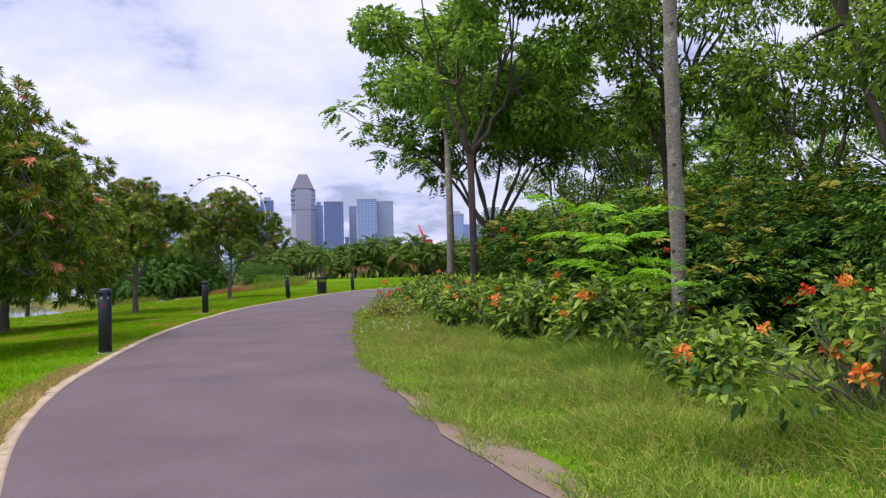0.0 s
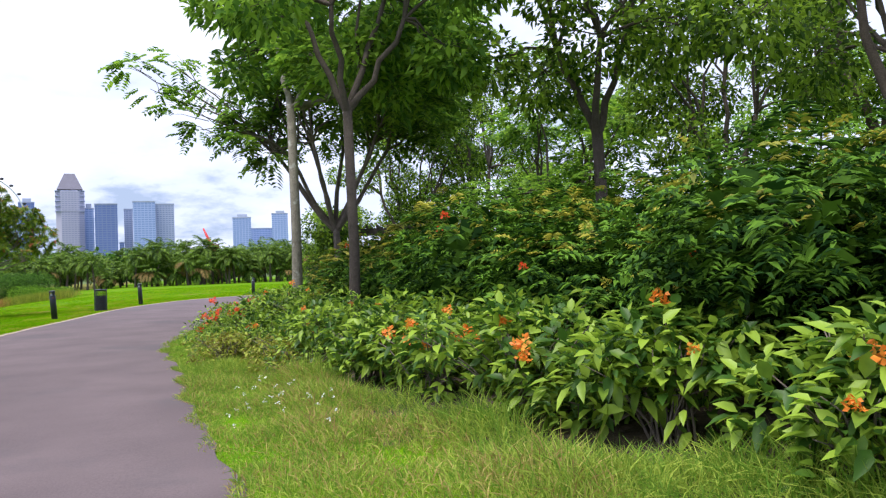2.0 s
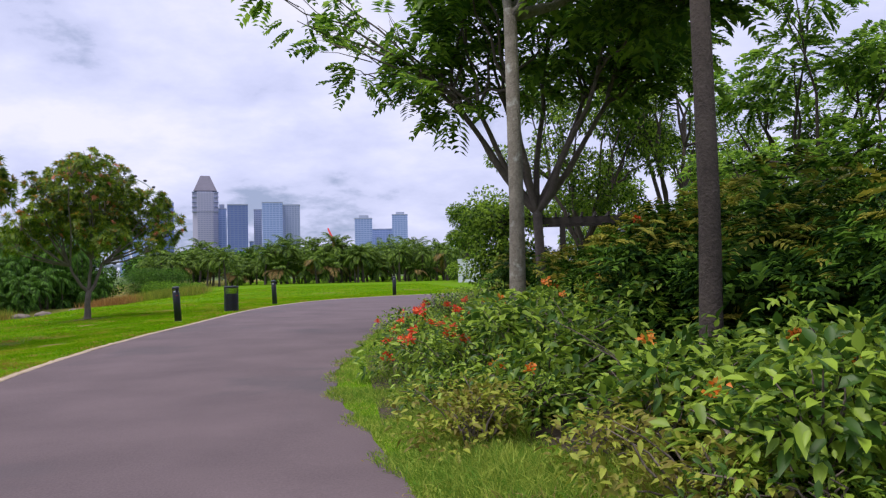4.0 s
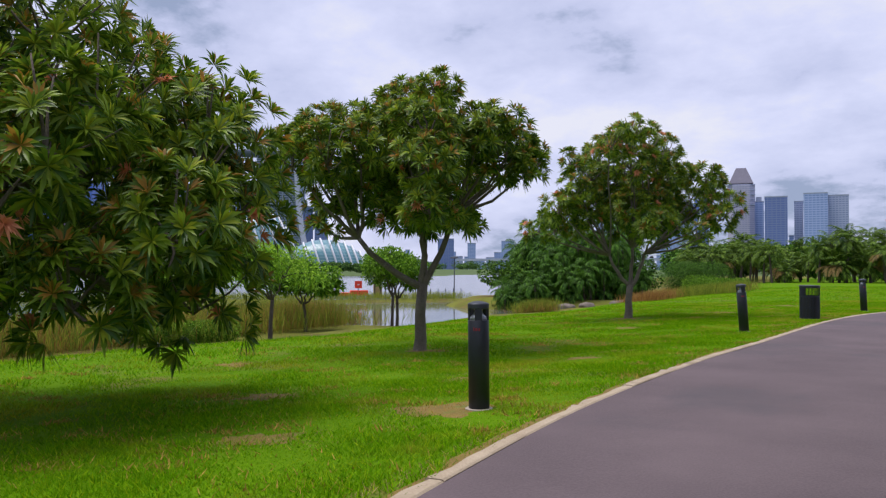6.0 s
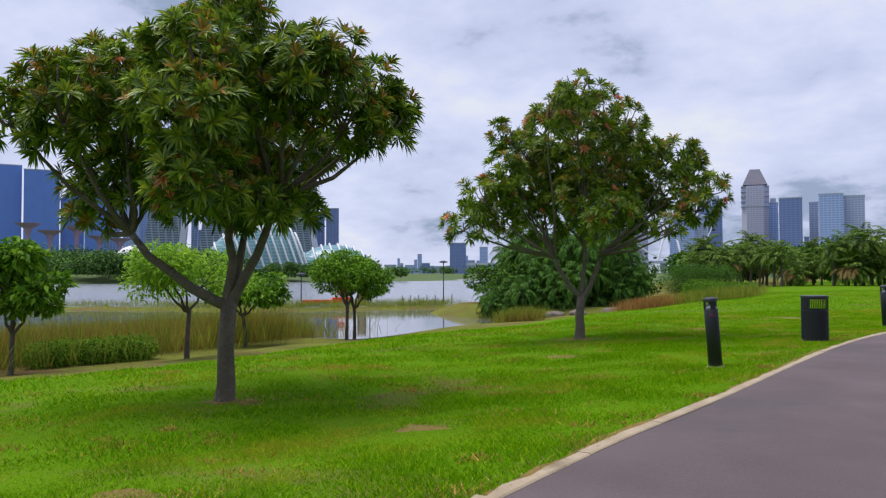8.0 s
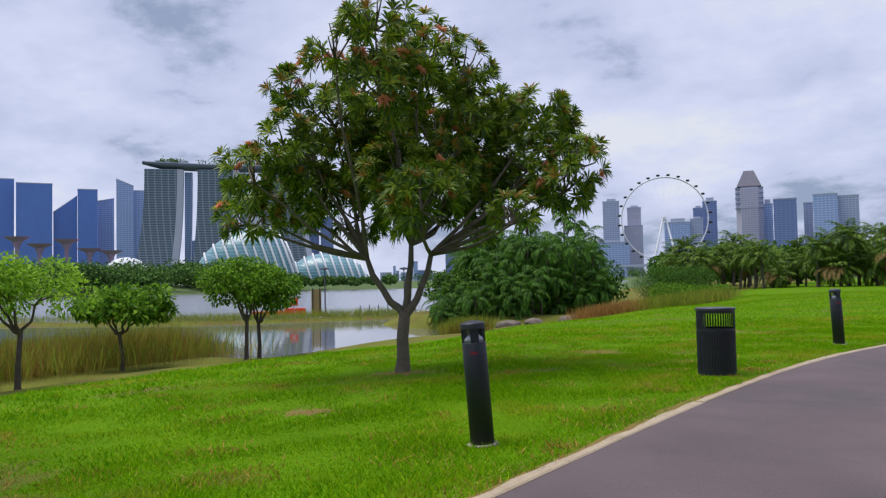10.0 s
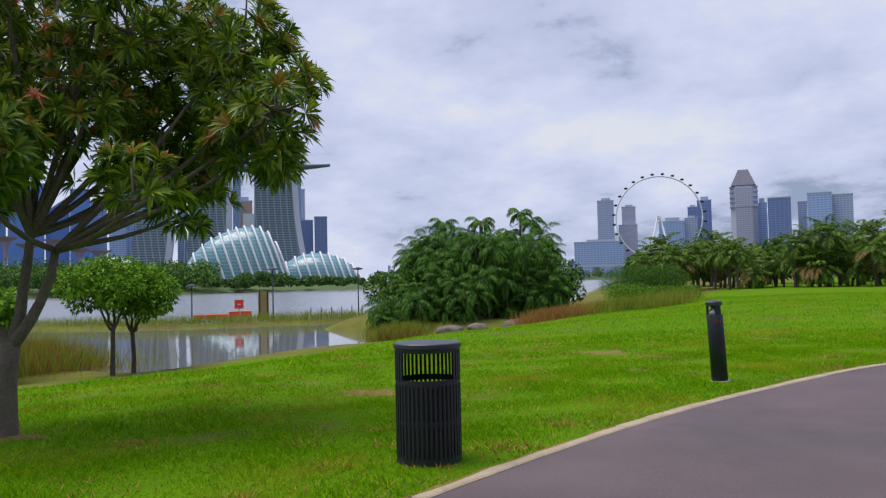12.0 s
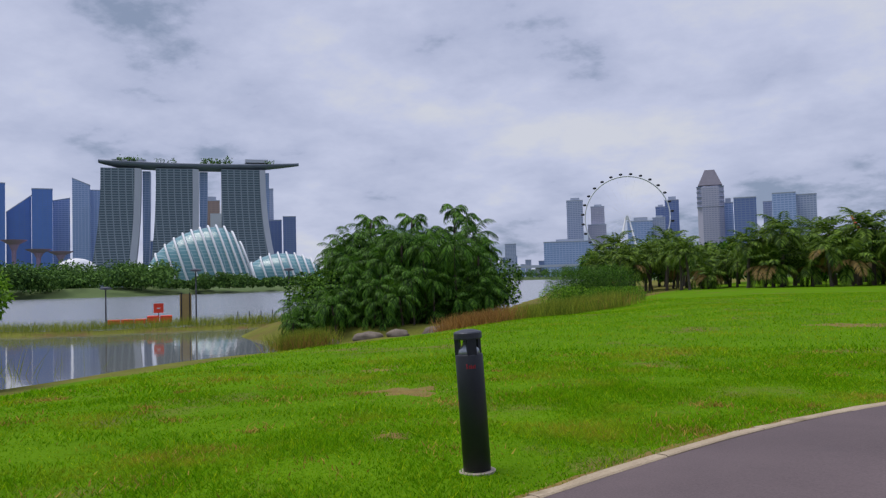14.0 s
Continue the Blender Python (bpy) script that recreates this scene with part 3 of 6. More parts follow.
tagged(link_part("soil_margin", mesh_of("soil_margin", v, f, M_DIRT, True)), "worn brown earth strip beside the path edging", "bare earth", kind="structure")


def kerb():
    """The pale concrete edging along the lawn side, in cast lengths."""
    root = thing("path_edging", (0, 0, 0), "pale weathered concrete edging strip along the footpath", "kerb", kind="structure")
    r = random.Random(4)
    i = 40
    while i < len(LEFT) - 8:
        j = min(i + 5, len(LEFT) - 2)
        pts = LEFT[i:j + 1]
        v, f = [], []
        w, top = r.uniform(0.075, 0.10), r.uniform(0.020, 0.028)
        gap = 0.004
        m = len(pts)
        for q, p in enumerate(pts):
            d = pts[min(q + 1, m - 1)] - pts[max(q - 1, 0)]
            d = d / np.linalg.norm(d)
            nrm = np.array([-d[1], d[0]])
            off = d * (gap if q == 0 else (-gap if q == m - 1 else 0))
            wob = 0.045 * noise.noise((i * 0.7 + q * 0.9, 0, 0))
            for a, z in ((-0.01, -0.06), (-0.01, top - 0.008), (0.004, top), (w - 0.012 + wob, top), (w + wob, top - 0.01), (w + wob, -0.06)):
                c = p + nrm * a + off
                v.append((c[0], c[1], z))
        for q in range(m - 1):
            for c in range(5):
                a = q * 6 + c
                f.append((a, a + 1, a + 7, a + 6))
        f.append(tuple(range(5, -1, -1)))
        f.append(tuple((m - 1) * 6 + c for c in range(6)))
        link_part("kerb_length", mesh_of("kerb_length", v, f, M_KERB), root)
        i = j


kerb()

# ---------------------------------------------------------------- trees of the lawn


def rosette_tree(loc, blobs, seed, label, trunk_h, trunk_r, count, forks, leaf=0.175):
    """A small open-crowned tree with leaves in whorls at the twig ends and pink young growth."""
    r = np.random.default_rng(seed)
    pr = random.Random(seed)
    root = thing("lawn_tree", loc, label, "tree", "trees on the lawn")
    t = Tubes()
    fork = Vector((0.04, 0.02, trunk_h))
    t.add([(0, 0, -0.08), (0, 0, 0.02), (0.015, 0, 0.2), (0.0, 0.01, trunk_h * 0.55), fork],
          [trunk_r * 1.55, trunk_r * 1.3, trunk_r * 1.12, trunk_r, trunk_r * 0.95], 10, 0.05, pr)
    link_part("trunk", t.mesh("trunk", M_LIMB), root)
    blobs = [tuple(b) for b in blobs]
    hubs = []
    for fx, fy, fz in forks:
        hub = Vector((fx, fy, fz))
        tt = Tubes()
        tt.add(bend(fork - Vector((0, 0, 0.06)), hub, (0, 0, -0.12), pr, 5, 0.03), [trunk_r * a for a in (0.72, 0.66, 0.6, 0.55, 0.5, 0.42)], 8, 0.05, pr)
        near = [b for b in blobs if min(range(len(forks)), key=lambda q: (Vector(forks[q]) - Vector(b[:3])).length) == len(hubs)]
        for b in near:
            c = Vector(b[:3]) - Vector((0, 0, b[3] * 0.3))
            tt.add(bend(hub, c, (0, 0, -0.08), pr, 4, 0.05), [trunk_r * a for a in (0.4, 0.33, 0.27, 0.2, 0.14)], 6)
            for _ in range(7):
                d = Vector((pr.gauss(0, 1), pr.gauss(0, 1), pr.gauss(0.5, 0.7))).normalized()
                tt.add(bend(c, Vector(b[:3]) + d * b[3] * 0.85, (0, 0, -0.05), pr, 3, 0.03), [0.018, 0.014, 0.011, 0.007], 4)
        link_part("limb", tt.mesh("limb", M_LIMB), root)
        hubs.append(hub)
    P, A = on_blobs(r, [(b[0], b[1], b[2], b[3] * 1.1) for b in blobs], count, 0.3, 0.88)
    A = unit(A + np.array([0, 0, 0.55]))
    pick = np.where((A[:, 2] > 0.72) & (r.random(count) < 0.52), 0.82, r.random(count))
    for name, mask, mat, lab in (("crown", pick < 0.70, M_TIP, "fresh yellow-green leaf tips"), ("new_growth", (pick >= 0.70) & (pick < 0.945), M_OLIVE, "olive-bronze new leaf whorls"),
                                 ("flush", pick >= 0.945, M_YOUNG, "salmon-pink young leaf tuft")):
        if name != "crown":
            mask = mask & (A[:, 2] > 0.0)
        if name == "flush":
            for c in np.flatnonzero(mask):
                q = rosettes(r, P[c:c + 1], A[c:c + 1], 22, leaf * 0.68, leaf * 0.17)
                link_part("young_tuft", leaf_mesh("young_tuft", *q, mat, 0.2, 0.3), root, lab)
        else:
            q = rosettes(r, P[mask], A[mask], 32, leaf * 1.03, leaf * 0.185, 6 if name == "crown" else 9)
            link_part(name, leaf_mesh(name, *q, M_ROSETTE, 0.2, 0.15, 0.6), root)
            q = rosettes(r, P[mask], A[mask], 32, leaf * 0.85, leaf * 0.16, 0, 6 if name == "crown" else 9)
            link_part("bud_growth", leaf_mesh("bud_growth", *q, mat, 0.2, 0.1, 0.6), root, lab)
    return root


def crown_lobes(spread, seed, items, narrow=1.0, low=1.0):
    """Blobs of a crown from (across, up, radius), with a random depth; axes of the lawn side."""
    r = random.Random(seed)
    out = []
    for u, z, rad in items:
        w = r.uniform(-spread, spread) * (1.2 - 0.2 * abs(u))
        u *= narrow if u < 0 else 1
        out.append((u * 0.79 - w * 0.613, u * 0.613 + w * 0.79, z * low, rad))
    return out


C2 = [(-2.55, 3.9, 0.5), (-2.3, 4.3, 0.42), (-2.7, 3.45, 0.35), (-2.0, 3.55, 0.6), (-1.9, 2.95, 0.5), (-2.05, 2.4, 0.3), (-1.5, 4.25, 0.5), (-1.3, 3.65, 0.65),
      (-1.2, 2.95, 0.55), (-0.7, 4.55, 0.45), (-0.2, 4.75, 0.42), (0.23, 4.75, 0.33), (0.27, 4.3, 0.5), (-0.4, 4.2, 0.55), (-0.85, 4.1, 0.5), (-0.5, 3.5, 0.7),
      (0.09, 3.4, 0.65), (-0.4, 2.7, 0.6), (0.18, 2.7, 0.5), (0.41, 3.8, 0.55), (0.85, 3.95, 0.5), (1.22, 4.1, 0.4), (1.67, 4.05, 0.38), (1.35, 3.55, 0.5),
      (1.84, 3.45, 0.33), (0.95, 3.35, 0.4), (1.94, 3.8, 0.28), (0.85, 2.5, 0.28), (0.54, 2.45, 0.32)]
C3 = [(-1.95, 2.85, .5), (-1.9, 2.4, .38), (-1.5, 3.25, .48), (-1.3, 2.6, .55), (-0.9, 3.8, .5), (-0.85, 4.35, .42), (-0.35, 4.7, .45), (0.2, 4.95, .35), (0.3, 4.5, .5),
      (-0.2, 4.0, .6), (0.7, 4.1, .55), (1.1, 3.9, .5), (1.6, 3.95, .45), (2.05, 3.75, .45), (2.4, 3.4, .42), (2.45, 3.0, .35), (1.9, 3.1, .5), (1.3, 3.2, .55), (0.6, 3.2, .65),
      (-0.3, 3.1, .7), (-0.6, 2.4, .5), (0.2, 2.4, .55), (0.8, 2.5, .45), (1.35, 2.6, .4), (2.3, 2.7, .42), (1.4, 2.15, .32), (-2.2, 2.35, .4), (-1.55, 4.1, .32), (-0.2, 3.6, .7), (0.6, 3.7, .6),
      (-1.0, 3.0, .6), (1.2, 2.9, .6), (0.0, 2.8, .6), (-0.5, 4.4, .5), (0.9, 4.4, .42), (0.0, 4.9, .42)]
C1 = [(-0.1, 0, 4.6, .6), (-.7, .4, 4.5, .6), (0, 0.1, 2.2, 1.0), (0, 0, 3.1, 1.0), (-.6, -.6, 4.1, .6)]
ring_rng = random.Random(15)
for ring_z, ring_r, blob_r, ring_n in ((1.25, 2.1, .60, 9), (1.9, 2.6, .68, 10), (2.5, 2.35, .70, 9), (3.2, 1.95, .70, 8), (3.9, 1.15, .68, 5)):
    for k in range(ring_n):
        a = 2 * math.pi * (k + ring_rng.uniform(-.25, .25)) / ring_n + ring_z
        q = ring_r * ring_rng.uniform(.80, 1.02)
        C1.append((q * math.cos(a), q * math.sin(a), ring_z + ring_rng.uniform(-.2, .2), blob_r * ring_rng.uniform(.85, 1.15)))
TREE2, TREE3, TREE1 = (-10.12, 27.98), (-8.93, 36.04), (-10.67, 20.6)
gz = lambda p: float(height(p[0], p[1]))
rosette_tree((*TREE2, gz(TREE2)), crown_lobes(1.0, 2, C2, 0.8, 0.92) + [(-1.0, 1.3, 2.45, .42), (-1.1, 1.4, 3.1, .58), (-.7, 1.0, 3.8, .55), (1.0, -1.3, 2.4, .42), (.95, -1.3, 3.1, .55), (.8, -1.1, 3.7, .5)], 21, "spreading lawn tree with whorled leaves and a forked grey trunk", 1.15, 0.095, 1650,
             [(-0.85, -0.65, 1.95), (0.45, 0.35, 2.3), (0.05, 0.05, 2.2), (-0.2, 0.5, 2.0)], 0.18)
rosette_tree((*TREE3, gz(TREE3)), crown_lobes(1.2, 3, C3, 1.0, 0.97) + [(0.8, 1.9, 2.8, .5), (0.7, 1.7, 3.5, .5), (.6, 1.5, 2.2, .42)], 31, "rounded lawn tree with whorled leaves and bronze new growth", 0.85, 0.085, 1550,
             [(-0.4, -0.25, 1.6), (0.35, 0.25, 1.65), (0.05, 0.2, 1.8)])
rosette_tree((*TREE1, gz(TREE1)), C1, 41, "dense dark lawn tree with whorled leaves hanging low", 0.9, 0.115, 2500,
             [(-0.7, -0.4, 1.7), (0.6, 0.4, 1.7), (0.0, 0.3, 2.2)], 0.19)

TREE0 = (-7.5, 13.0)
rosette_tree((*TREE0, gz(TREE0)), [(b[0] * 0.84, b[1] * 0.84, b[2] * 1.06 + 0.15, b[3]) for b in C1], 43, "dark lawn tree with whorled leaves beside the path", 1.1, 0.11, 2000,
             [(-0.6, -0.4, 1.8), (0.6, 0.3, 1.8), (0.0, 0.3, 2.3)], 0.185)


# ---------------------------------------------------------------- bollards and bin


def bollard(loc, lean=(0, 0), seed=0):
    root = thing("bollard_light", loc, "charcoal metal bollard light with a domed cap and red marking", "bollard", "bollard lights along the path")
    root.matrix_basis = pose(*loc, lean[0], lean[1], 31 + seed)
    bm = bmesh.new()
    lathe(bm, [(0.118, -0.05), (0.118, 0.008), (0.110, 0.012)], 20)
    part("footing", bm, M_PAD, root, "round concrete footing")
    bm = bmesh.new()
    lathe(bm, [(0.088, 0.0), (0.088, 0.74), (0.085, 0.745), (0.078, 0.745)], 28)
    part("body", bm, M_POST, root, "", True)
    bm = bmesh.new()
    lathe(bm, [(0.074, 0.742), (0.066, 0.775), (0.040, 0.80), (0.030, 0.845)], 24)
    part("reflector", bm, M_LENS, root, "grey cone reflector", True)
    for a in (20, 140, 260):
        bm = bmesh.new()
        vs = box(bm, 0.058, 0.084, -0.030, 0.030, 0.742, 0.850)
        bmesh.ops.rotate(bm, verts=bm.verts, cent=(0, 0, 0), matrix=Matrix.Rotation(radians(a), 3, "Z"))
        part("strut", bm, M_POST, root)
    bm = bmesh.new()
    lathe(bm, [(0.060, 0.838), (0.086, 0.842), (0.090, 0.848), (0.090, 0.880), (0.084, 0.888), (0.045, 0.900), (0.006, 0.905)], 28)
    part("cap", bm, M_CAP, root, "domed grey cap")
    bm = bmesh.new()
    for k, (x, h) in enumerate(((-0.052, .030), (-0.040, .020), (-0.030, .024), (-0.018, .018), (-0.006, .022))):
        y = -math.sqrt(0.0895 ** 2 - x * x)
        box(bm, x - 0.003, x + 0.003, y - 0.001, y + 0.004, 0.66, 0.66 + h)
    part("marking", bm, M_RUST, root, "faded red marking")
    return root


for k, (x, y, lean) in enumerate(((-4.06, 11.18, (0, 0)), (-5.955, 22.3, (0, -0.6)), (-5.46, 31.97, (-1.5, -3.4)), (-3.835, 41.1, (-1.0, -2.4)),
                                  (1.1, 48.4, (0, 0)), (-1.9, 2.2, (0, 0)))):
    bollard((x, y, gz((x, y))), lean, k * 7)


def bin_thing(loc):
    """A slatted round litter bin with an opening under the lid."""
    root = thing("litter_bin", loc, "dark grey slatted steel litter bin with a flat lid", "litter bin", rz=12)
    R, H = 0.215, 0.78
    n = 44
    for z0, z1 in ((0.0, 0.05), (0.255, 0.285), (0.51, 0.55), (H - 0.055, H - 0.015)):
        bm = bmesh.new()
        lathe(bm, [(R - 0.006, z0), (R + 0.001, z0), (R + 0.001, z1), (R - 0.006, z1), (R - 0.006, z0)], n, cap=False)
        part("band", bm, M_POST, root)
    slat = bmesh.new()
    box(slat, -0.0085, 0.0085, -0.0035, 0.0015, 0.04, 0.52)
    low = bpy.data.meshes.new("slat")
    slat.to_mesh(low)
    slat.free()
    low.materials.append(M_POST)
    slat = bmesh.new()
    box(slat, -0.0085, 0.0085, -0.0035, 0.0015, 0.54, H - 0.04)
    high = bpy.data.meshes.new("slat")
    slat.to_mesh(high)
    slat.free()
    high.materials.append(M_POST)
    for k in range(n):
        a = 2 * math.pi * k / n
        front = math.degrees(math.atan2(math.sin(a + 1.2), math.cos(a + 1.2)))
        for which in (low, high):
            if which is high and abs(front) < 48:
                continue
            ob = new("slat", which)
            ob.parent = root
            ob.matrix_basis = Matrix.Translation((math.cos(a) * R, math.sin(a) * R, 0)) @ Matrix.Rotation(a + math.pi / 2, 4, "Z")
    bm = bmesh.new()
    lathe(bm, [(R + 0.006, H - 0.03), (R + 0.012, H - 0.022), (R + 0.012, H), (R + 0.004, H + 0.006), (0.02, H + 0.012)], n)
    part("lid", bm, M_CAP, root, "flat grey metal lid")
    bm = bmesh.new()
    lathe(bm, [(R - 0.05, 0.03), (R - 0.04, 0.50), (R - 0.046, 0.50), (R - 0.056, 0.035)], 24, cap=False)
    part("liner", bm, M_TIMBER, root, "black inner liner")
    return root


bin_thing((-4.77, 36.5, gz((-4.77, 36.5))))

# ---------------------------------------------------------------- skyline over the bay
EYE0 = (-1.58, 36.62)


def at(bearing, dist):
    return EYE0[0] - math.sin(radians(bearing)) * dist, EYE0[1] + math.cos(radians(bearing)) * dist


def tower(b0, b1, dist, top, mat, label, depth=30.0, slope=0.0, roof=0.0, base=-1.0, crown=0.0):
    """A far tower seen from bearing b0 to b1: body, parapet, plant room and floor ledges."""
    mid = (b0 + b1) / 2
    x, y = at(mid, dist)
    w = 2 * dist * math.tan(radians(abs(b0 - b1) / 2))
    root = thing("tower_block", (x, y, base), label, "building", "skyline towers", rz=mid)
    h = top - base
    bm = bmesh.new()
    vs = box(bm, -w / 2, w / 2, 0, depth, 0, h)
    if slope:
        for v in vs:
            if v.co.z > h / 2 and v.co.x < 0:
                v.co.z -= slope
    part("wall", bm, mat, root)
    bm = bmesh.new()
    if not slope:
        box(bm, -w / 2 - 0.4, w / 2 + 0.4, -0.4, depth + 0.4, h + 0.02, h + 1.8)
    else:
        vs = box(bm, -w / 2 - 0.4, w / 2 + 0.4, -0.4, depth + 0.4, h + 0.02, h + 1.8)
        for v in vs:
            if v.co.x < 0:
                v.co.z -= slope
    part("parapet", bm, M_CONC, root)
    if roof:
        bm = bmesh.new()
        box(bm, -w * 0.25, w * 0.3, depth * 0.2, depth * 0.8, h + 1.8, h + 1.8 + roof)
        part("plant_room", bm, M_CONC, root)
    return root


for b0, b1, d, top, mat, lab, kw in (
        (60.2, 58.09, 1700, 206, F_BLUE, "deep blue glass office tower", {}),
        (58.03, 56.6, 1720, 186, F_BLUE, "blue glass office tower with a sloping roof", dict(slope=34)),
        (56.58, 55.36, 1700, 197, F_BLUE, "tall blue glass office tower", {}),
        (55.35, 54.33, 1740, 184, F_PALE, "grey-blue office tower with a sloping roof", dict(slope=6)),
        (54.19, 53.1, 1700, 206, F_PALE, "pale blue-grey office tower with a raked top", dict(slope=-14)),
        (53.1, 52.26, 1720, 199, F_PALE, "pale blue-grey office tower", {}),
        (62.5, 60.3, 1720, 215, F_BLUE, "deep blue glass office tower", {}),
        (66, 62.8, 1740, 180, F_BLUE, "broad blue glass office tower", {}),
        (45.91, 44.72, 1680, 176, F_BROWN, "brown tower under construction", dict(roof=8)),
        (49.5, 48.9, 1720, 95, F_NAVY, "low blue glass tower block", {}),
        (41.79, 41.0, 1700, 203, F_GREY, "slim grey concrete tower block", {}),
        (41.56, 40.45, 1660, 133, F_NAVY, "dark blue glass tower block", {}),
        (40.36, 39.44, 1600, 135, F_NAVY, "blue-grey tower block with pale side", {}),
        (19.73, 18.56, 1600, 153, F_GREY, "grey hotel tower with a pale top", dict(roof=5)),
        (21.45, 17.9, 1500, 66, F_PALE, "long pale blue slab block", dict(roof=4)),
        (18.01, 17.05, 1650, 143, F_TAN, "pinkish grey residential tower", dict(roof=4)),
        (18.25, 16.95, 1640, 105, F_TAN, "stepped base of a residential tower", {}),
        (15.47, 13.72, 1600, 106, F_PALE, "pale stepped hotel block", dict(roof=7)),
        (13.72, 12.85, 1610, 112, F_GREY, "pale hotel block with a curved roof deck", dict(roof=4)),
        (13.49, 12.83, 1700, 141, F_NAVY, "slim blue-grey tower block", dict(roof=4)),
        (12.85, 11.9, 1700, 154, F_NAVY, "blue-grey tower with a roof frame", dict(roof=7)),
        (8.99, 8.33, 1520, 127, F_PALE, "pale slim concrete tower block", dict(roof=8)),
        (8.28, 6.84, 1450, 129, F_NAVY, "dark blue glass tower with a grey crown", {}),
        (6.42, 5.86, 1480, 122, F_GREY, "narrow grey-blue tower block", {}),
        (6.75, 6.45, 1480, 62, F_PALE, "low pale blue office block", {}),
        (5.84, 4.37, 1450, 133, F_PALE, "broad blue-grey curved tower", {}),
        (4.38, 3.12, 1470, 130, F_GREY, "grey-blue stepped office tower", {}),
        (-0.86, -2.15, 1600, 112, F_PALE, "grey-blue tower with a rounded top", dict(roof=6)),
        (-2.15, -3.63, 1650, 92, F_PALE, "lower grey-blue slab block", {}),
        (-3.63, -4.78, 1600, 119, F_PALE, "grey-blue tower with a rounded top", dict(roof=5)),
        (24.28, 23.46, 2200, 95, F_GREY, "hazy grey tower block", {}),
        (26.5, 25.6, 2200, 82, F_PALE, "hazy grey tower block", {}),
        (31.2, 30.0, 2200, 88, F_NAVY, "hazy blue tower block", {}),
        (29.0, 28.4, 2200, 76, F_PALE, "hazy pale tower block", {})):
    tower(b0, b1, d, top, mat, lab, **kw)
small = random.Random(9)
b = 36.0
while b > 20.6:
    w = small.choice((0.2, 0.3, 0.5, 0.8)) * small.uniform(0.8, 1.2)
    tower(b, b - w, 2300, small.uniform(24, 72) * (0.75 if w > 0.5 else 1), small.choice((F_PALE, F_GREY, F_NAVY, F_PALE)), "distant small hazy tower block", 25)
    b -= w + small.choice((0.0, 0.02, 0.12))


def pointed_tower():
    x, y = at(9.78, 1500)
    root = thing("pointed_tower", (x, y, -1), "tall pinkish grey hotel tower with a truncated pyramid top", "building", rz=9.78)
    bm = bmesh.new()
    prof = [(23.0, 0), (23.0, 122), (23.6, 122), (23.6, 158), (17, 162)]
    for (w0, z0), (w1, z1) in zip(prof, prof[1:]):
        if z1 > z0:
            lo = [bm.verts.new((sx * w0 * a, sy * w0 * b + 23, z0)) for sx, sy, a, b in
                  ((-1, -1, 1, .62), (-1, -1, .62, 1), (1, -1, .62, 1), (1, -1, 1, .62), (1, 1, 1, .62), (1, 1, .62, 1), (-1, 1, .62, 1), (-1, 1, 1, .62))]
            hi = [bm.verts.new((v.co.x * w1 / w0, (v.co.y - 23) * w1 / w0 + 23, z1)) for v in lo]
            for i in range(8):
                bm.faces.new((lo[i], lo[(i + 1) % 8], hi[(i + 1) % 8], hi[i]))
            bm.faces.new(hi)
    part("wall", bm, F_TAN, root)
    bm = bmesh.new()
    lo = [bm.verts.new(p) for p in ((-21, 2, 161.5), (21, 2, 161.5), (21, 44, 161.5), (-21, 44, 161.5))]
    hi = [bm.verts.new(p) for p in ((-8.5, 15, 191), (8.5, 15, 191), (8.5, 32, 191), (-8.5, 32, 191))]
    for i in range(4):
        bm.faces.new((lo[i], lo[(i + 1) % 4], hi[(i + 1) % 4], hi[i]))
    bm.faces.new(hi)
    part("roof", bm, M_ROOF, root)
    bm = bmesh.new()
    for z in (122, 131, 140, 149, 158):
        box(bm, -23.9, 23.9, -0.25, 20, z, z + 1.2)
    part("balcony_band", bm, F_GREY, root)


pointed_tower()


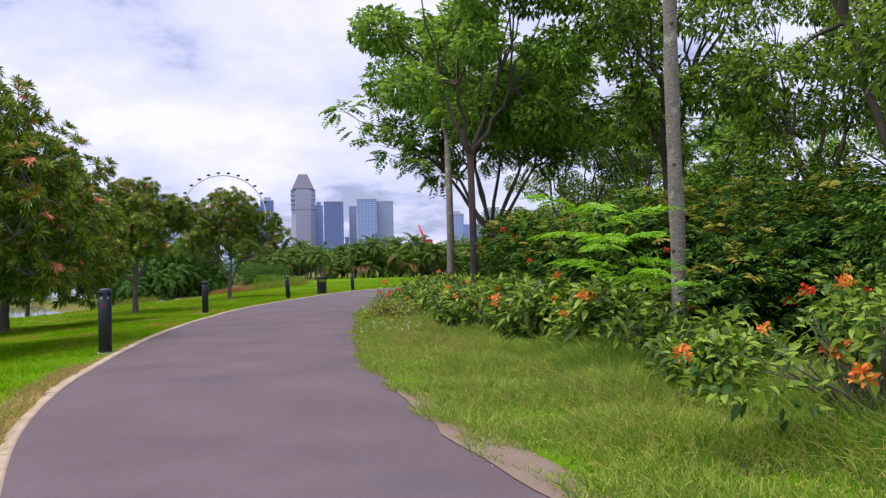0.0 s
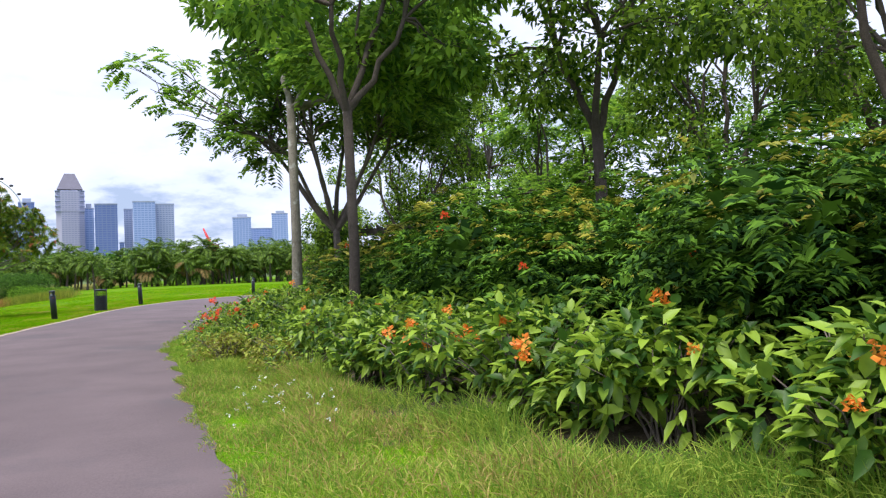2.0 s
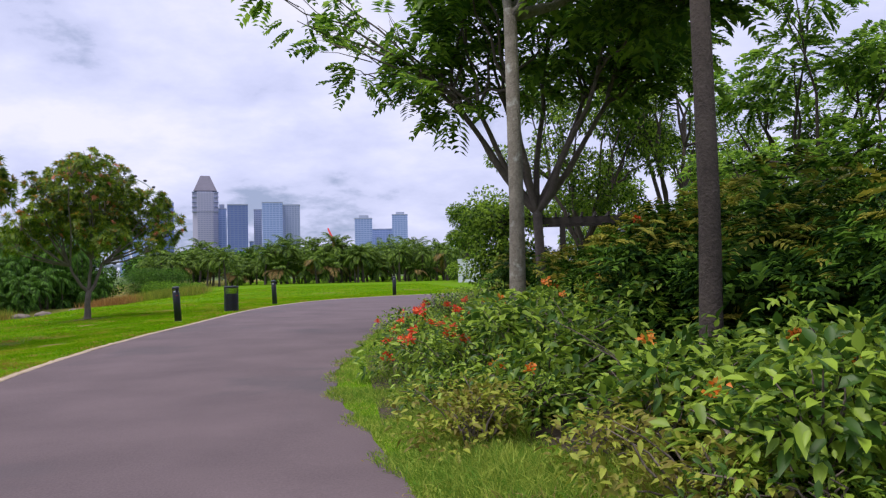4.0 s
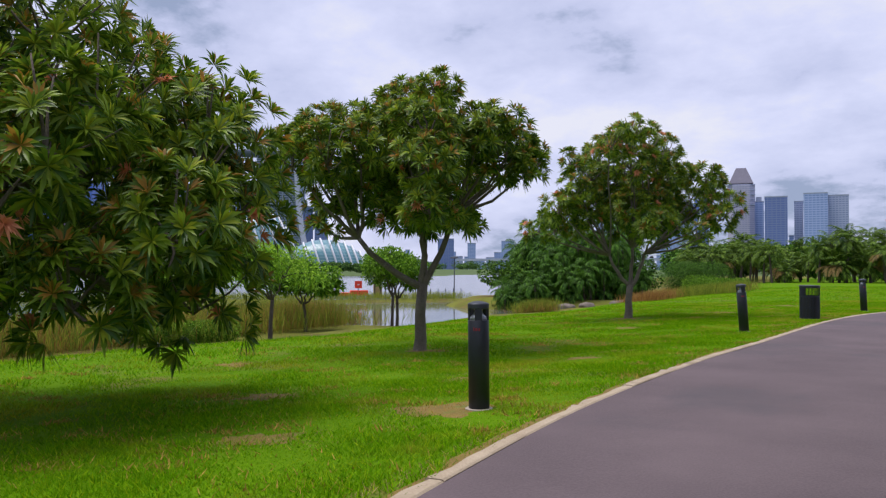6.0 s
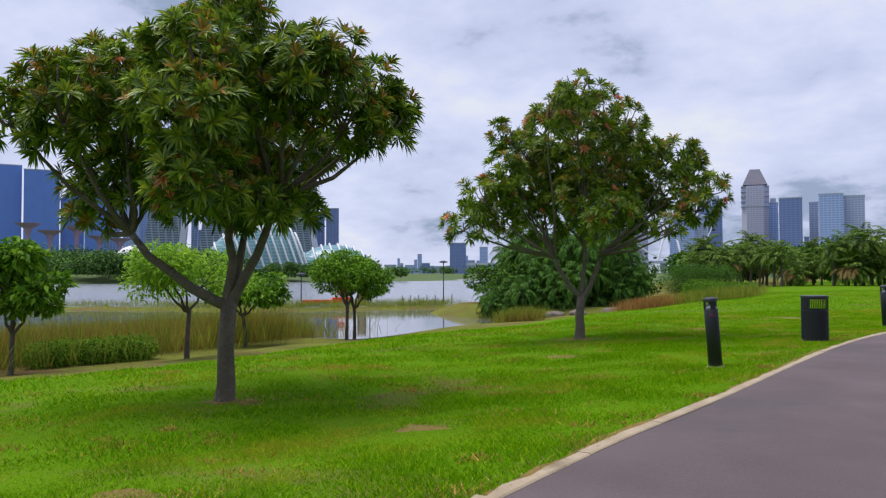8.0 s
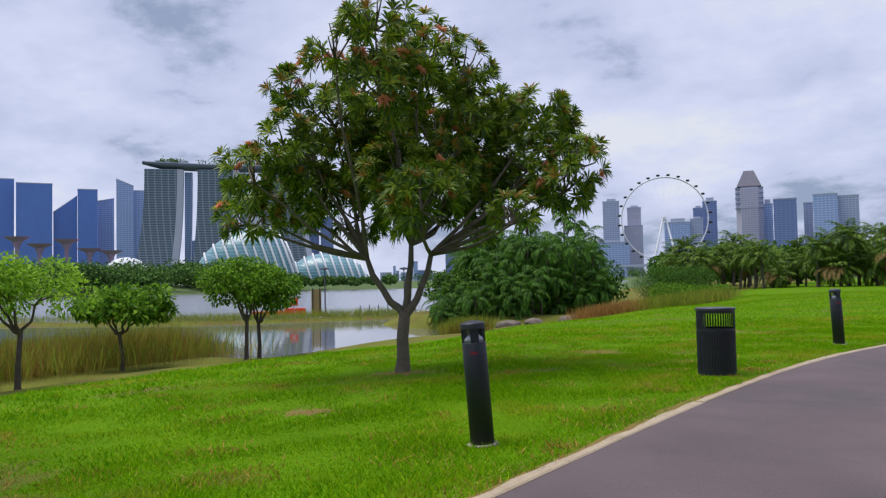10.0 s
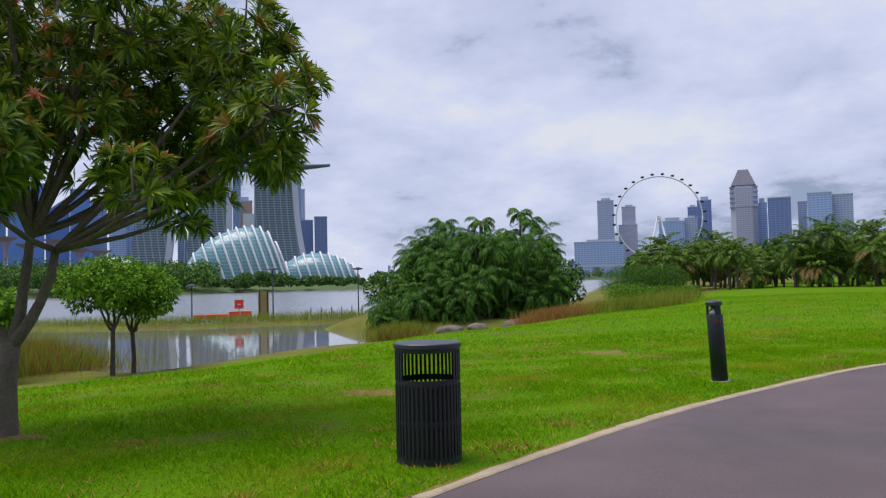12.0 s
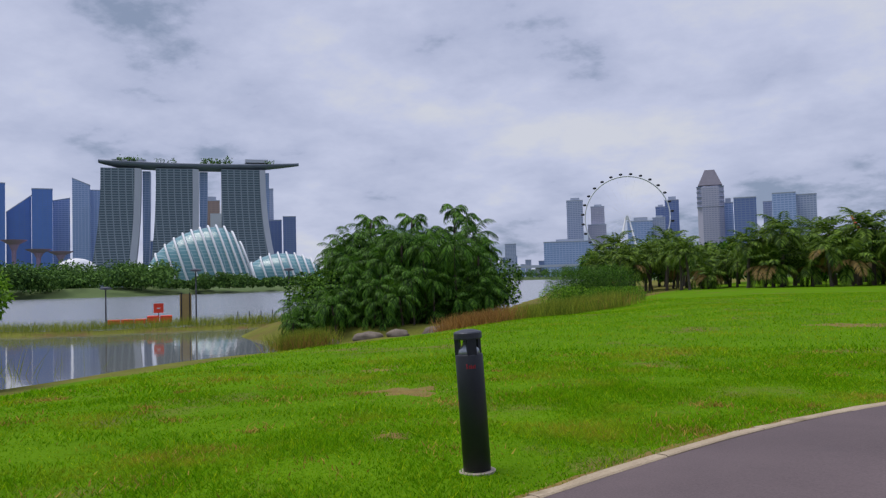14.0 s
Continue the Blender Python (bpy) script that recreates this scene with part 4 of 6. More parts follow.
def hotel():
    """Three curved slab towers that carry one boat-shaped roof deck."""
    mid = 46.0
    x, y = at(mid, 1400)
    root = thing("resort_hotel", (x, y, -1), "three leaning hotel towers joined by a long boat-shaped roof deck", "building", rz=mid)

    def bx(b):
        return -1400 * math.tan(radians(b - mid))

    for tl, tr, tr2, bl, br in ((52.46, 50.33, 49.35, 53.05, 50.75), (48.95, 46.53, 45.5, 49.35, 46.7), (44.58, 41.95, 41.2, 44.68, 41.3)):
        v, f = [], []
        n = 16
        for i in range(n + 1):
            t = i / n
            q = (1 - t) ** 2.2
            xl, xr = bx(tl) + (bx(bl) - bx(tl)) * q * 1.5, bx(tr) + (bx(br) - bx(tr)) * q * 1.5
            z = t * 203
            yy = -18 * q
            v += [(xl, yy, z), (xr, yy, z), (xr, yy + 22, z), (xl, yy + 22, z)]
        for i in range(n):
            for k in range(4):
                a, c = i * 4 + k, i * 4 + (k + 1) % 4
                f.append((a, c, c + 4, a + 4))
        wing = link_part("front_wing", mesh_of("front_wing", v, f, F_HOTEL), root, "glass front wing with balcony grid")
        v, f = [], []
        for i in range(n + 1):
            t = i / n
            q = (1 - t) ** 2.2
            xr = bx(tr) + (bx(br) - bx(tr)) * q * 1.5
            z = t * 203
            for a, bb in ((0.3, -19 * q - 1), (10.5, -19 * q + 4), (10.5, 20), (0.3, 20)):
                v.append((xr + a, bb, z))
        for i in range(n):
            for k in range(4):
                a, c = i * 4 + k, i * 4 + (k + 1) % 4
                f.append((a, c, c + 4, a + 4))
        link_part("side_wall", mesh_of("side_wall", v, f, F_SIDE), root, "pale curved end wall")
        v, f = [], []
        w = bx(tr2) - bx(tr)
        for i in range(n + 1):
            t = i / n
            q = (1 - t) ** 1.6
            x0 = bx(tr) + 11.2 - 2 * q
            z = t * 201
            v += [(x0, 24 + 14 * q, z), (bx(tr2) - 6 * q, 24 + 14 * q, z), (bx(tr2) - 6 * q, 46 + 14 * q, z), (x0, 46 + 14 * q, z)]
        for i in range(n):
            for k in range(4):
                a, c = i * 4 + k, i * 4 + (k + 1) % 4
                f.append((a, c, c + 4, a + 4))
        link_part("rear_wing", mesh_of("rear_wing", v, f, F_PALE), root, "grey-blue rear wing")
    v, f = [], []
    n, m = 40, 10
    x0, x1 = bx(52.65), bx(39.09)
    for i in range(n + 1):
        t = i / n
        xx = x0 + (x1 - x0) * t
        w = 19 * min(1.0, (max(1 - ((t - 0.35) / 0.66) ** 2, 0.0)) ** 0.55 + 0.02) if t > 0.35 else 19 * min(1, 0.25 + t * 6) ** 0.6
        lift = 5 * (t - 0.5) ** 2 * 4 - 1
        for k in range(m):
            a = 2 * math.pi * k / m
            depth_z = 6.5 * max(0.25, 1 - max(0, t - 0.75) * 3) * min(1, 0.3 + t * 7)
            z = 212 + lift - (depth_z * -math.sin(a) if math.sin(a) < 0 else 0) * 1.5 + (3 * math.sin(a) if math.sin(a) > 0 else 0)
            v.append((xx, 18 + w * math.cos(a), z))
    for i in range(n):
        for k in range(m):
            a, c = i * m + k, i * m + (k + 1) % m
            f.append((a, c, c + m, a + m))
    f.append(tuple(range(m)))
    f.append(tuple(n * m + k for k in range(m)))
    link_part("roof_deck", mesh_of("roof_deck", v, f, M_DECK, True), root, "long grey boat-shaped roof deck")
    bm = bmesh.new()
    box(bm, bx(42.9), bx(41.3), 8, 28, 217, 222.5)
    part("roof_pavilion", bm, F_SIDE, root)
    bm = bmesh.new()
    box(bm, bx(51.8), bx(49.6), 8, 28, 215, 219)
    part("roof_pavilion", bm, F_SIDE, root)
    r = np.random.default_rng(3)
    pts = []
    for c0, c1, k in ((51.5, 49.6, 60), (45.9, 43.9, 60), (49.0, 47.6, 8), (41.6, 40.8, 10)):
        for _ in range(k):
            pts.append((bx(r.uniform(c1, c0)), r.uniform(2, 30), 216 + abs(r.normal(0, 3.0)) + (3 if c0 == 46.3 else 0)))
    pts = np.repeat(np.array(pts), 7, 0) + r.normal(0, 1.4, (len(pts) * 7, 3))
    N = unit(r.normal(size=(len(pts), 3)))
    link_part("roof_garden", leaf_mesh("roof_garden", pts, unit(r.normal(size=(len(pts), 3))), N, np.full(len(pts), 3.4), np.full(len(pts), 2.2), M_FARWOOD, simple=True),
              root, "dark roof garden trees")


hotel()


def glass_dome(b_left, b_right, dist, h, seed, swing, peak, label, n=12):
    """A ribbed glass conservatory shell: arches in a row, rising to the tall end."""
    mid = (b_left + b_right) / 2
    x, y = at(mid, dist)
    root = thing("glass_conservatory", (x, y, 0.5), label, "conservatory", "bayside conservatories", rz=mid)
    half = dist * math.tan(radians(abs(b_left - b_right) / 2))
    arches = []
    for i in range(n):
        t = 0.03 + 0.95 * i / (n - 1)
        prof = math.sqrt(max(0.02, 1 - ((t - peak) / (peak if t < peak else 1 - peak)) ** 2))
        hh, deep = h * prof, half * 0.75 * (0.25 + 0.75 * prof)
        xs = -half * 1.36 + 2.15 * half * t ** 0.92
        pts = []
        for k in range(17):
            a = math.pi * k / 16
            z = math.sin(a) ** 0.8
            pts.append((xs + half * swing * (1 - z) * prof, half * 0.6 - math.cos(a) * deep, z * hh))
        arches.append(pts)
    v = [p for a in arches for p in a]
    f = []
    for i in range(n - 1):
        for k in range(16):
            q = i * 17 + k
            f.append((q, q + 1, q + 18, q + 17))
    f.append(tuple(range(17)))
    f.append(tuple((n - 1) * 17 + k for k in range(17)))
    link_part("glass_shell", mesh_of("glass_shell", v, f, M_DOMEGLASS, True), root, "teal glazed shell")
    for pts in arches:
        t = Tubes()
        t.add([Vector(p) * 1.012 + Vector((0.6, -0.9, 0.5)) for p in pts], [0.8] * 17, 5)
        link_part("rib", t.mesh("rib", M_WHITE), root)
    return root


glass_dome(48.9, 42.0, 540, 41, 1, 0.4, 0.68, "large ribbed glass conservatory dome with white arches", 13)
glass_dome(42.6, 36.6, 590, 24, 2, 0.25, 0.45, "low ribbed glass conservatory with white arches", 11)


def big_wheel():
    x, y = at(15.47, 1420)
    root = thing("observation_wheel", (x, y, -1), "giant white observation wheel with dark capsules", "ferris wheel", rz=15.47)
    R, cz = 73.5, 103.0
    t = Tubes()
    for dy in (-2.2, 2.2):
        t.add([(R * math.cos(a), dy, cz + R * math.sin(a)) for a in np.linspace(0, 2 * math.pi, 73)], [0.95] * 73, 5)
    link_part("rim", t.mesh("rim", M_WHITE), root)
    for k in range(28):
        a = 2 * math.pi * (k + 0.5) / 28
        bm = bmesh.new()
        bmesh.ops.create_icosphere(bm, subdivisions=2, radius=2.5)
        bmesh.ops.scale(bm, verts=bm.verts, vec=(1.35, 0.9, 0.85))
        ob = part("capsule", bm, M_POST, root, "", True)
        ob.location = ((R + 4.2) * math.cos(a), 0, cz + (R + 4.2) * math.sin(a))
    t = Tubes()
    for k in range(28):
        a = 2 * math.pi * k / 28
        t.add([(0, 0, cz), (R * math.cos(a), 0, cz + R * math.sin(a))], [0.10, 0.10], 3)
    link_part("spoke_web", t.mesh("spoke_web", M_WHITE), root)
    bm = bmesh.new()
    bmesh.ops.create_cone(bm, cap_ends=True, segments=20, radius1=3, radius2=3, depth=16, matrix=Matrix.Translation((0, 0, cz)) @ Matrix.Rotation(radians(90), 4, "X"))
    part("hub", bm, M_WHITE, root)
    for sx, sy in ((-26, -10), (26, -10), (-26, 14), (26, 14)):
        t = Tubes()
        t.add([(sx, sy, 0), (sx * 0.1, sy * 0.4, cz)], [1.7, 1.3], 8)
        link_part("leg", t.mesh("leg", M_WHITE), root)


big_wheel()


def bridge():
    root = thing("road_bridge", (0, 0, 0), "long pale concrete road bridge over the bay", "bridge")
    a, c = np.array(at(30, 1050)), np.array(at(13, 960))
    d = (c - a) / np.linalg.norm(c - a)
    nrm = np.array([-d[1], d[0]])
    v = []
    for p in (a, c):
        for s, z in ((-8, 13.0), (8, 13.0), (8, 16.2), (-8, 16.2)):
            q = p + nrm * s
            v.append((q[0], q[1], z))
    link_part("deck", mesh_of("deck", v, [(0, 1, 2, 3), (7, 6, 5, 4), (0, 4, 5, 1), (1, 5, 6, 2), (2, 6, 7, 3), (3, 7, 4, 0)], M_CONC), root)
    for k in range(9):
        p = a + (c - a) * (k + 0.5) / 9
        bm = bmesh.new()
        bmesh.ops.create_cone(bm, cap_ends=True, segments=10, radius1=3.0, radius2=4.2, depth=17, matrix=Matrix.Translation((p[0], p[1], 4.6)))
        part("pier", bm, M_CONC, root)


bridge()


def crane(bearing, dist, h, tilt, mat, label):
    x, y = at(bearing, dist)
    root = thing("crane", (x, y, 0), label, "crane", rz=bearing)
    t = Tubes()
    t.add([(0, 0, 0), (0, 0, h * 0.62)], [h * 0.07, h * 0.06], 4)
    link_part("mast", t.mesh("mast", mat), root)
    t = Tubes()
    t.add([(0, 0, h * 0.55), (tilt, 0, h)], [h * 0.055, h * 0.022], 4)
    link_part("jib", t.mesh("jib", mat), root)
    bm = bmesh.new()
    box(bm, -h * 0.1, h * 0.12, -h * 0.06, h * 0.06, h * 0.48, h * 0.66)
    part("cab", bm, mat, root)


crane(0.45, 420, 26.5, -5, M_REDSTEEL, "red construction crane behind the palms")
crane(44.6, 1600, 215, 12, M_WHITE, "slender tower crane over a tower under construction")

for bb, hh in ((60.5, 46), (59.2, 40), (57.6, 44), (56.2, 36), (54.9, 34)):
    x, y = at(bb, 760)
    root = thing("steel_canopy_tree", (x, y, 0), "reddish steel tree-shaped garden tower", "tower", "garden towers", rz=bb)
    bm = bmesh.new()
    lathe(bm, [(2.0, 0), (1.5, hh * 0.5), (1.9, hh * 0.8), (4, hh * 0.92), (10, hh), (10.4, hh + 0.5), (4, hh * 0.96), (1, hh * 0.9)], 18)
    part("frame", bm, M_COPPER, root)
x, y = at(53.95, 720)
root = thing("white_canopy", (x, y, 13), "low white curved event canopy roof", "canopy", rz=54)
bm = bmesh.new()
bmesh.ops.create_uvsphere(bm, u_segments=20, v_segments=10, radius=1)
bmesh.ops.scale(bm, verts=bm.verts, vec=(18, 10, 14))
part("roof", bm, M_WHITE, root, "", True)


def far_woods(b0, b1, d0, d1, hmin, hmax, count, seed, label, leaf=1.0, mat=M_FARWOOD):
    r = np.random.default_rng(seed)
    bl = []
    for _ in range(count):
        x, y = at(r.uniform(b1, b0), r.uniform(d0, d1))
        h = r.uniform(hmin, hmax)
        base = float(height(x, y)) if d1 < 60 else 0.6
        rad = h * r.uniform(0.32, 0.5)
        for _ in range(4):
            bl.append((x + r.normal(0, rad * 0.6), y + r.normal(0, rad * 0.6), base + h - rad * r.uniform(0.6, 1.6), rad * r.uniform(0.6, 1)))
    n = int(count * 130 / leaf)
    P, A = on_blobs(r, bl, n, 0.7, 0.8)
    D = unit(A + r.normal(0, 0.7, (n, 3)))
    me = leaf_mesh("far_woods", P, D, unit(A + np.array([0, 0, 0.6])), r.uniform(1.2, 2.4, n) * leaf, r.uniform(0.8, 1.6, n) * leaf, mat, simple=True)
    tagged(link_part("far_woods", me), label, "woodland", kind="stuff")


far_woods(66, 48.3, 300, 345, 6, 11.0, 105, 5, "belt of dark green trees on the far shore", 0.6)
far_woods(48.6, 36, 300, 330, 1.6, 3.4, 90, 15, "low green shrubs along the far shore", 0.5)
far_woods(46.0, 42.5, 300, 330, 3.5, 6.0, 14, 16, "few round trees before the conservatory", 0.5)
far_woods(66, 48.6, 345, 420, 9, 13, 90, 6, "taller dark green trees behind the far shore", 0.7)
far_woods(36, 12, 915, 960, 7, 12, 70, 8, "hazy green trees at the far end of the bay")
far_woods(12, -14, 300, 420, 8, 12, 120, 10, "dark green trees beyond the coconut palms")
far_woods(37.2, 25.6, 44, 50, 1.6, 3.6, 44, 18, "dark green undergrowth between the palm stems", 0.12, M_SHRUB)
far_woods(18.0, -14, 80, 96, 2.6, 4.0, 60, 14, "dark green undergrowth behind the coconut palms", 0.3, M_PALM)

# ---------------------------------------------------------------- planting east of the path


def limbs(root, pr, base, fork_h, r0, blobs, mat, stems=3, name="limb", lean=0.25, twig=4):
    """Trunk with stems that part at fork_h and reach every blob of the crown."""
    t = Tubes()
    fork = Vector((pr.uniform(-0.1, 0.1), pr.uniform(-0.1, 0.1), fork_h))
    t.add([(0, 0, -0.1), (0, 0, 0.05), (0.02, 0, fork_h * 0.4), fork], [r0 * 1.5, r0 * 1.2, r0, r0 * 0.9], 10, 0.06, pr)
    link_part("trunk", t.mesh("trunk", mat), root)
    order = sorted(blobs, key=lambda b: math.atan2(b[1], b[0]))
    for k in range(stems):
        mine = order[k::stems] if stems < 3 else order[len(order) * k // stems:len(order) * (k + 1) // stems]
        if not mine:
            continue
        c = sum((Vector(b[:3]) for b in mine), Vector()) / len(mine)
        hub = fork.lerp(c, 0.55)
        tt = Tubes()
        tt.add(bend(fork - Vector((0, 0, 0.1)), hub, (0, 0, -0.1), pr, 5, 0.06), [r0 * a for a in (0.75, 0.66, 0.6, 0.52, 0.46, 0.4)], 8, 0.05, pr)
        for b in mine:
            e = Vector(b[:3])
            tt.add(bend(hub, e, (0, 0, 0.12), pr, 5, 0.12), [r0 * a for a in (0.38, 0.3, 0.24, 0.18, 0.12, 0.07)], 6)
            for _ in range(twig):
                d = Vector((pr.gauss(0, 1), pr.gauss(0, 1), pr.gauss(0.2, 0.6))).normalized()
                tt.add(bend(e - (e - hub) * pr.uniform(0, 0.4), e + d * b[3] * 0.8, (0, 0, 0.05), pr, 3, 0.06), [r0 * 0.13, r0 * 0.1, r0 * 0.07, r0 * 0.03], 4)
        link_part(name, tt.mesh(name, mat), root)


def pinnate(r, P, D, N, L, pairs, width):
    """Leaflets in pairs along each leaf stalk."""
    D = unit(D)
    S = unit(np.cross(D, N))
    out = [], [], [], [], []
    for k in range(pairs):
        t = (k + 0.8) / pairs
        at_ = P + D * (L * t)[:, None] - np.array([0, 0, 1.0]) * (L * t * t * 0.28)[:, None]
        size = L * width * (0.55 + 0.9 * math.sin(math.pi * (0.15 + 0.75 * t)))
        for s in (-1, 1):
            d = unit(S * s + D * 0.45 + r.normal(0, 0.12, P.shape))
            for o, v in zip(out, (at_, d, N, size, size * 0.36)):
                o.append(v)
    return [np.concatenate(o) for o in out]


def canopy_tree(loc, blobs, seed, label, fork_h, r0, leaves, mat, bark, size=0.17, stems=3, feathery=False, twig=4):
    r, pr = np.random.default_rng(seed), random.Random(seed)
    root = thing("tree", loc, label, "tree", "trees behind the shrubs")
    limbs(root, pr, None, fork_h, r0, blobs, bark, stems, twig=twig)
    if feathery:
        n = leaves // 14
        P, A = on_blobs(r, blobs, n, 0.35, 0.7)
        D = unit(A * np.array([1, 1, 0.4]) + r.normal(0, 0.45, (n, 3)) + np.array([0, 0, -0.1]))
        N = unit(np.array([0, 0, 1.0]) + r.normal(0, 0.25, (n, 3)))
        q = pinnate(r, P, D, N, r.uniform(0.8, 1.25, n) * size * 3, 7, 0.30)
        q[4] = q[4] * 1.45
        me = leaf_mesh("crown", *q, mat, 0.1, 0.2, simple=True)
    else:
        P, A = on_blobs(r, blobs, leaves, 0.35, 0.75)
        D = unit(A + r.normal(0, 0.8, (leaves, 3)) + np.array([0, 0, -0.25]))
        N = unit(np.array([0, 0, 1.0]) + r.normal(0, 0.5, (leaves, 3)))
        L = r.uniform(0.7, 1.3, leaves) * size
        me = leaf_mesh("crown", P, D, N, L, L * 0.5, mat, 0.15, 0.15, simple=True)
    link_part("crown", me, root)
    return root


def crown_blobs(seed, n, cx, cy, z0, z1, rx, ry, r0, r1):
    pr = random.Random(seed)
    out = []
    for _ in range(n):
        a, q = pr.uniform(0, 2 * math.pi), math.sqrt(pr.random())
        t = pr.random()
        taper = 0.55 + 0.45 * math.sin(math.pi * min(1, 0.15 + t * 0.8))
        out.append((cx + math.cos(a) * q * rx * taper, cy + math.sin(a) * q * ry * taper, z0 + (z1 - z0) * t, pr.uniform(r0, r1)))
    return out


# slender tree by the flower bed, its crown high over the path edge
canopy_tree((1.35, 16.7, 0.15), crown_blobs(11, 24, -0.05, 0, 4.1, 8.2, 2.2, 2.2, 0.5, 0.8) + [(-1.5, 0.2, 3.9, .4), (1.6, -0.3, 3.95, .45), (0.9, 1.0, 3.9, .4)], 11,
            "slender tree with a thin trunk and a high leafy crown", 3.4, 0.078, 14000, M_FEATHER, M_BARK_D, 0.16, 5)
# slim straight tree farther along
b22 = crown_blobs(12, 20, 0.9, 0.3, 4.6, 8.6, 2.6, 2.4, 0.55, 0.9)
canopy_tree((0.95, 21.2, 0.1), b22, 12, "slim straight grey tree with spreading feathery branches", 4.4, 0.098, 17000, M_FEATHER, M_BARK, 0.15, 5, True)
# tree with a fan of limbs that reach out over the path edge
fan = crown_blobs(50, 30, 0.6, 0, 4.6, 8.8, 3.2, 2.6, 0.55, 0.95) + [
    (-4.9, .3, 6.2, .34), (-4.5, 0, 5.6, .36), (-4.0, .4, 6.4, .4), (-3.9, -.3, 5.1, .34), (-3.3, 0, 4.6, .36), (-3.0, .2, 5.6, .5), (-2.5, -.3, 4.2, .38), (-2.2, .3, 5.0, .5),
    (-1.7, -.5, 3.95, .4), (-1.4, .2, 4.8, .55), (1.5, .3, 4.4, .5), (2.3, 0, 4.8, .5)]
canopy_tree((2.46, 25.9, 0.2), fan, 60, "many-stemmed tree with a fan of pale brown limbs", 2.1, 0.1, 26000, M_FEATHER, M_LIMB, 0.16, 9, True)
# forked trees behind
for k, (x, y, z0, z1, rad, nb, fork, r0, leaves, mat, bark, st, fe, lab) in enumerate((
        (5.8, 17.6, 4.0, 8.4, 2.4, 18, 3.2, 0.15, 9500, M_CANOPY, M_BARK_D, 3, False, "dark-trunked forked shade tree with drooping leaves"),
        (9.2, 14.6, 3.4, 9.0, 2.9, 20, 2.6, 0.18, 11000, M_CANOPY, M_BARK_D, 4, False, "broad dark shade tree behind the hedge"),
        (8.2, 10.0, 3.2, 8.4, 2.5, 19, 2.8, 0.14, 9500, M_CANOPY, M_BARK_D, 3, False, "large-leaved shade tree with gaps of sky"),
        (13.8, 19.6, 3.8, 10.0, 3.4, 20, 3.4, 0.24, 10500, M_CANOPY, M_BARK_D, 4, False, "thick-trunked shade tree at the back of the bed"),
        (7.5, 39.3, 3.1, 8.6, 3.2, 24, 1.6, 0.20, 14000, M_CANOPY, M_BARK_D, 6, False, "dark spreading many-limbed tree beyond the pergola"),
        (11.0, 39.0, 3.0, 9.6, 3.4, 24, 1.8, 0.22, 14000, M_CANOPY, M_BARK_D, 5, False, "dark spreading tree beyond the pergola"),
        (9.6, 27.5, 2.2, 7.4, 2.9, 20, 1.6, 0.18, 13000, M_FEATHER, M_BARK_D, 4, True, "light green feathery tree behind the hedge"),
        (13.2, 12.5, 2.6, 8.5, 3.0, 19, 2.0, 0.18, 9500, M_FEATHER, M_BARK_D, 3, False, "light green shade tree at the back of the bed"),
        (11.8, 33.0, 2.2, 7.5, 2.8, 18, 1.4, 0.18, 11000, M_FEATHER, M_BARK_D, 4, True, "feathery tree by the pergola"),
        (17.5, 27.0, 2.2, 8.0, 3.6, 18, 1.6, 0.20, 9000, M_FEATHER, M_BARK_D, 4, False, "far light green tree at the back of the bed"),
        (10.9, 21.2, 3.4, 8.6, 2.7, 18, 2.4, 0.17, 9500, M_CANOPY, M_BARK_D, 4, False, "dense shade tree behind the hedge"),
        (12.0, 5.5, 3.2, 9.0, 3.0, 16, 2.0, 0.18, 7000, M_CANOPY, M_BARK_D, 3, False, "tall shade tree with open branches"))):
    canopy_tree((x, y, 0.2), crown_blobs(50 + k, nb, 0, 0, z0, z1, rad, rad, 0.6, 1.0), 60 + k, lab, fork, r0 * 0.72, int(leaves * 1.15), mat, bark, 0.155, st, fe)

# the straight pale trunk
pr = random.Random(77)
root = thing("tree", (2.97, 7.94, 0.15), "straight pale grey tree trunk with lichen and old knots", "tree", "trees behind the shrubs")
t = Tubes()
zs = np.linspace(-0.15, 8.2, 26)
t.add([(0.012 * math.sin(z * 1.7), 0.012 * math.cos(z * 1.3), z) for z in zs], [0.078 - 0.0025 * z + 0.004 * math.sin(z * 5.3) for z in zs], 14, 0.05, pr)
link_part("trunk", t.mesh("trunk", M_BARK), root)
for z, a in ((1.05, 220), (1.9, 250), (2.7, 200), (3.3, 260), (0.75, 245)):
    bm = bmesh.new()
    bmesh.ops.create_icosphere(bm, subdivisions=1, radius=0.022)
    ob = part("knot", bm, M_BARK_D, root)
    ob.location = (0.07 * math.cos(radians(a)), 0.07 * math.sin(radians(a)), z)
hb = crown_blobs(78, 12, 0, 0, 8.4, 11.0, 2.2, 2.2, 0.7, 1.0)
q, A = on_blobs(np.random.default_rng(78), hb, 3500, 0.35, 0.75)
rr = np.random.default_rng(79)
link_part("crown", leaf_mesh("crown", q, unit(A + rr.normal(0, 0.8, q.shape)), unit(np.array([0, 0, 1.0]) + rr.normal(0, 0.5, q.shape)),
                             rr.uniform(0.12, 0.24, len(q)), rr.uniform(0.06, 0.11, len(q)), M_CANOPY, simple=True), root)
tt = Tubes()
for b in hb:
    tt.add(bend((0, 0, 8.0), b[:3], (0, 0, 0.2), pr, 4, 0.1), [0.05, 0.04, 0.03, 0.02, 0.01], 5)
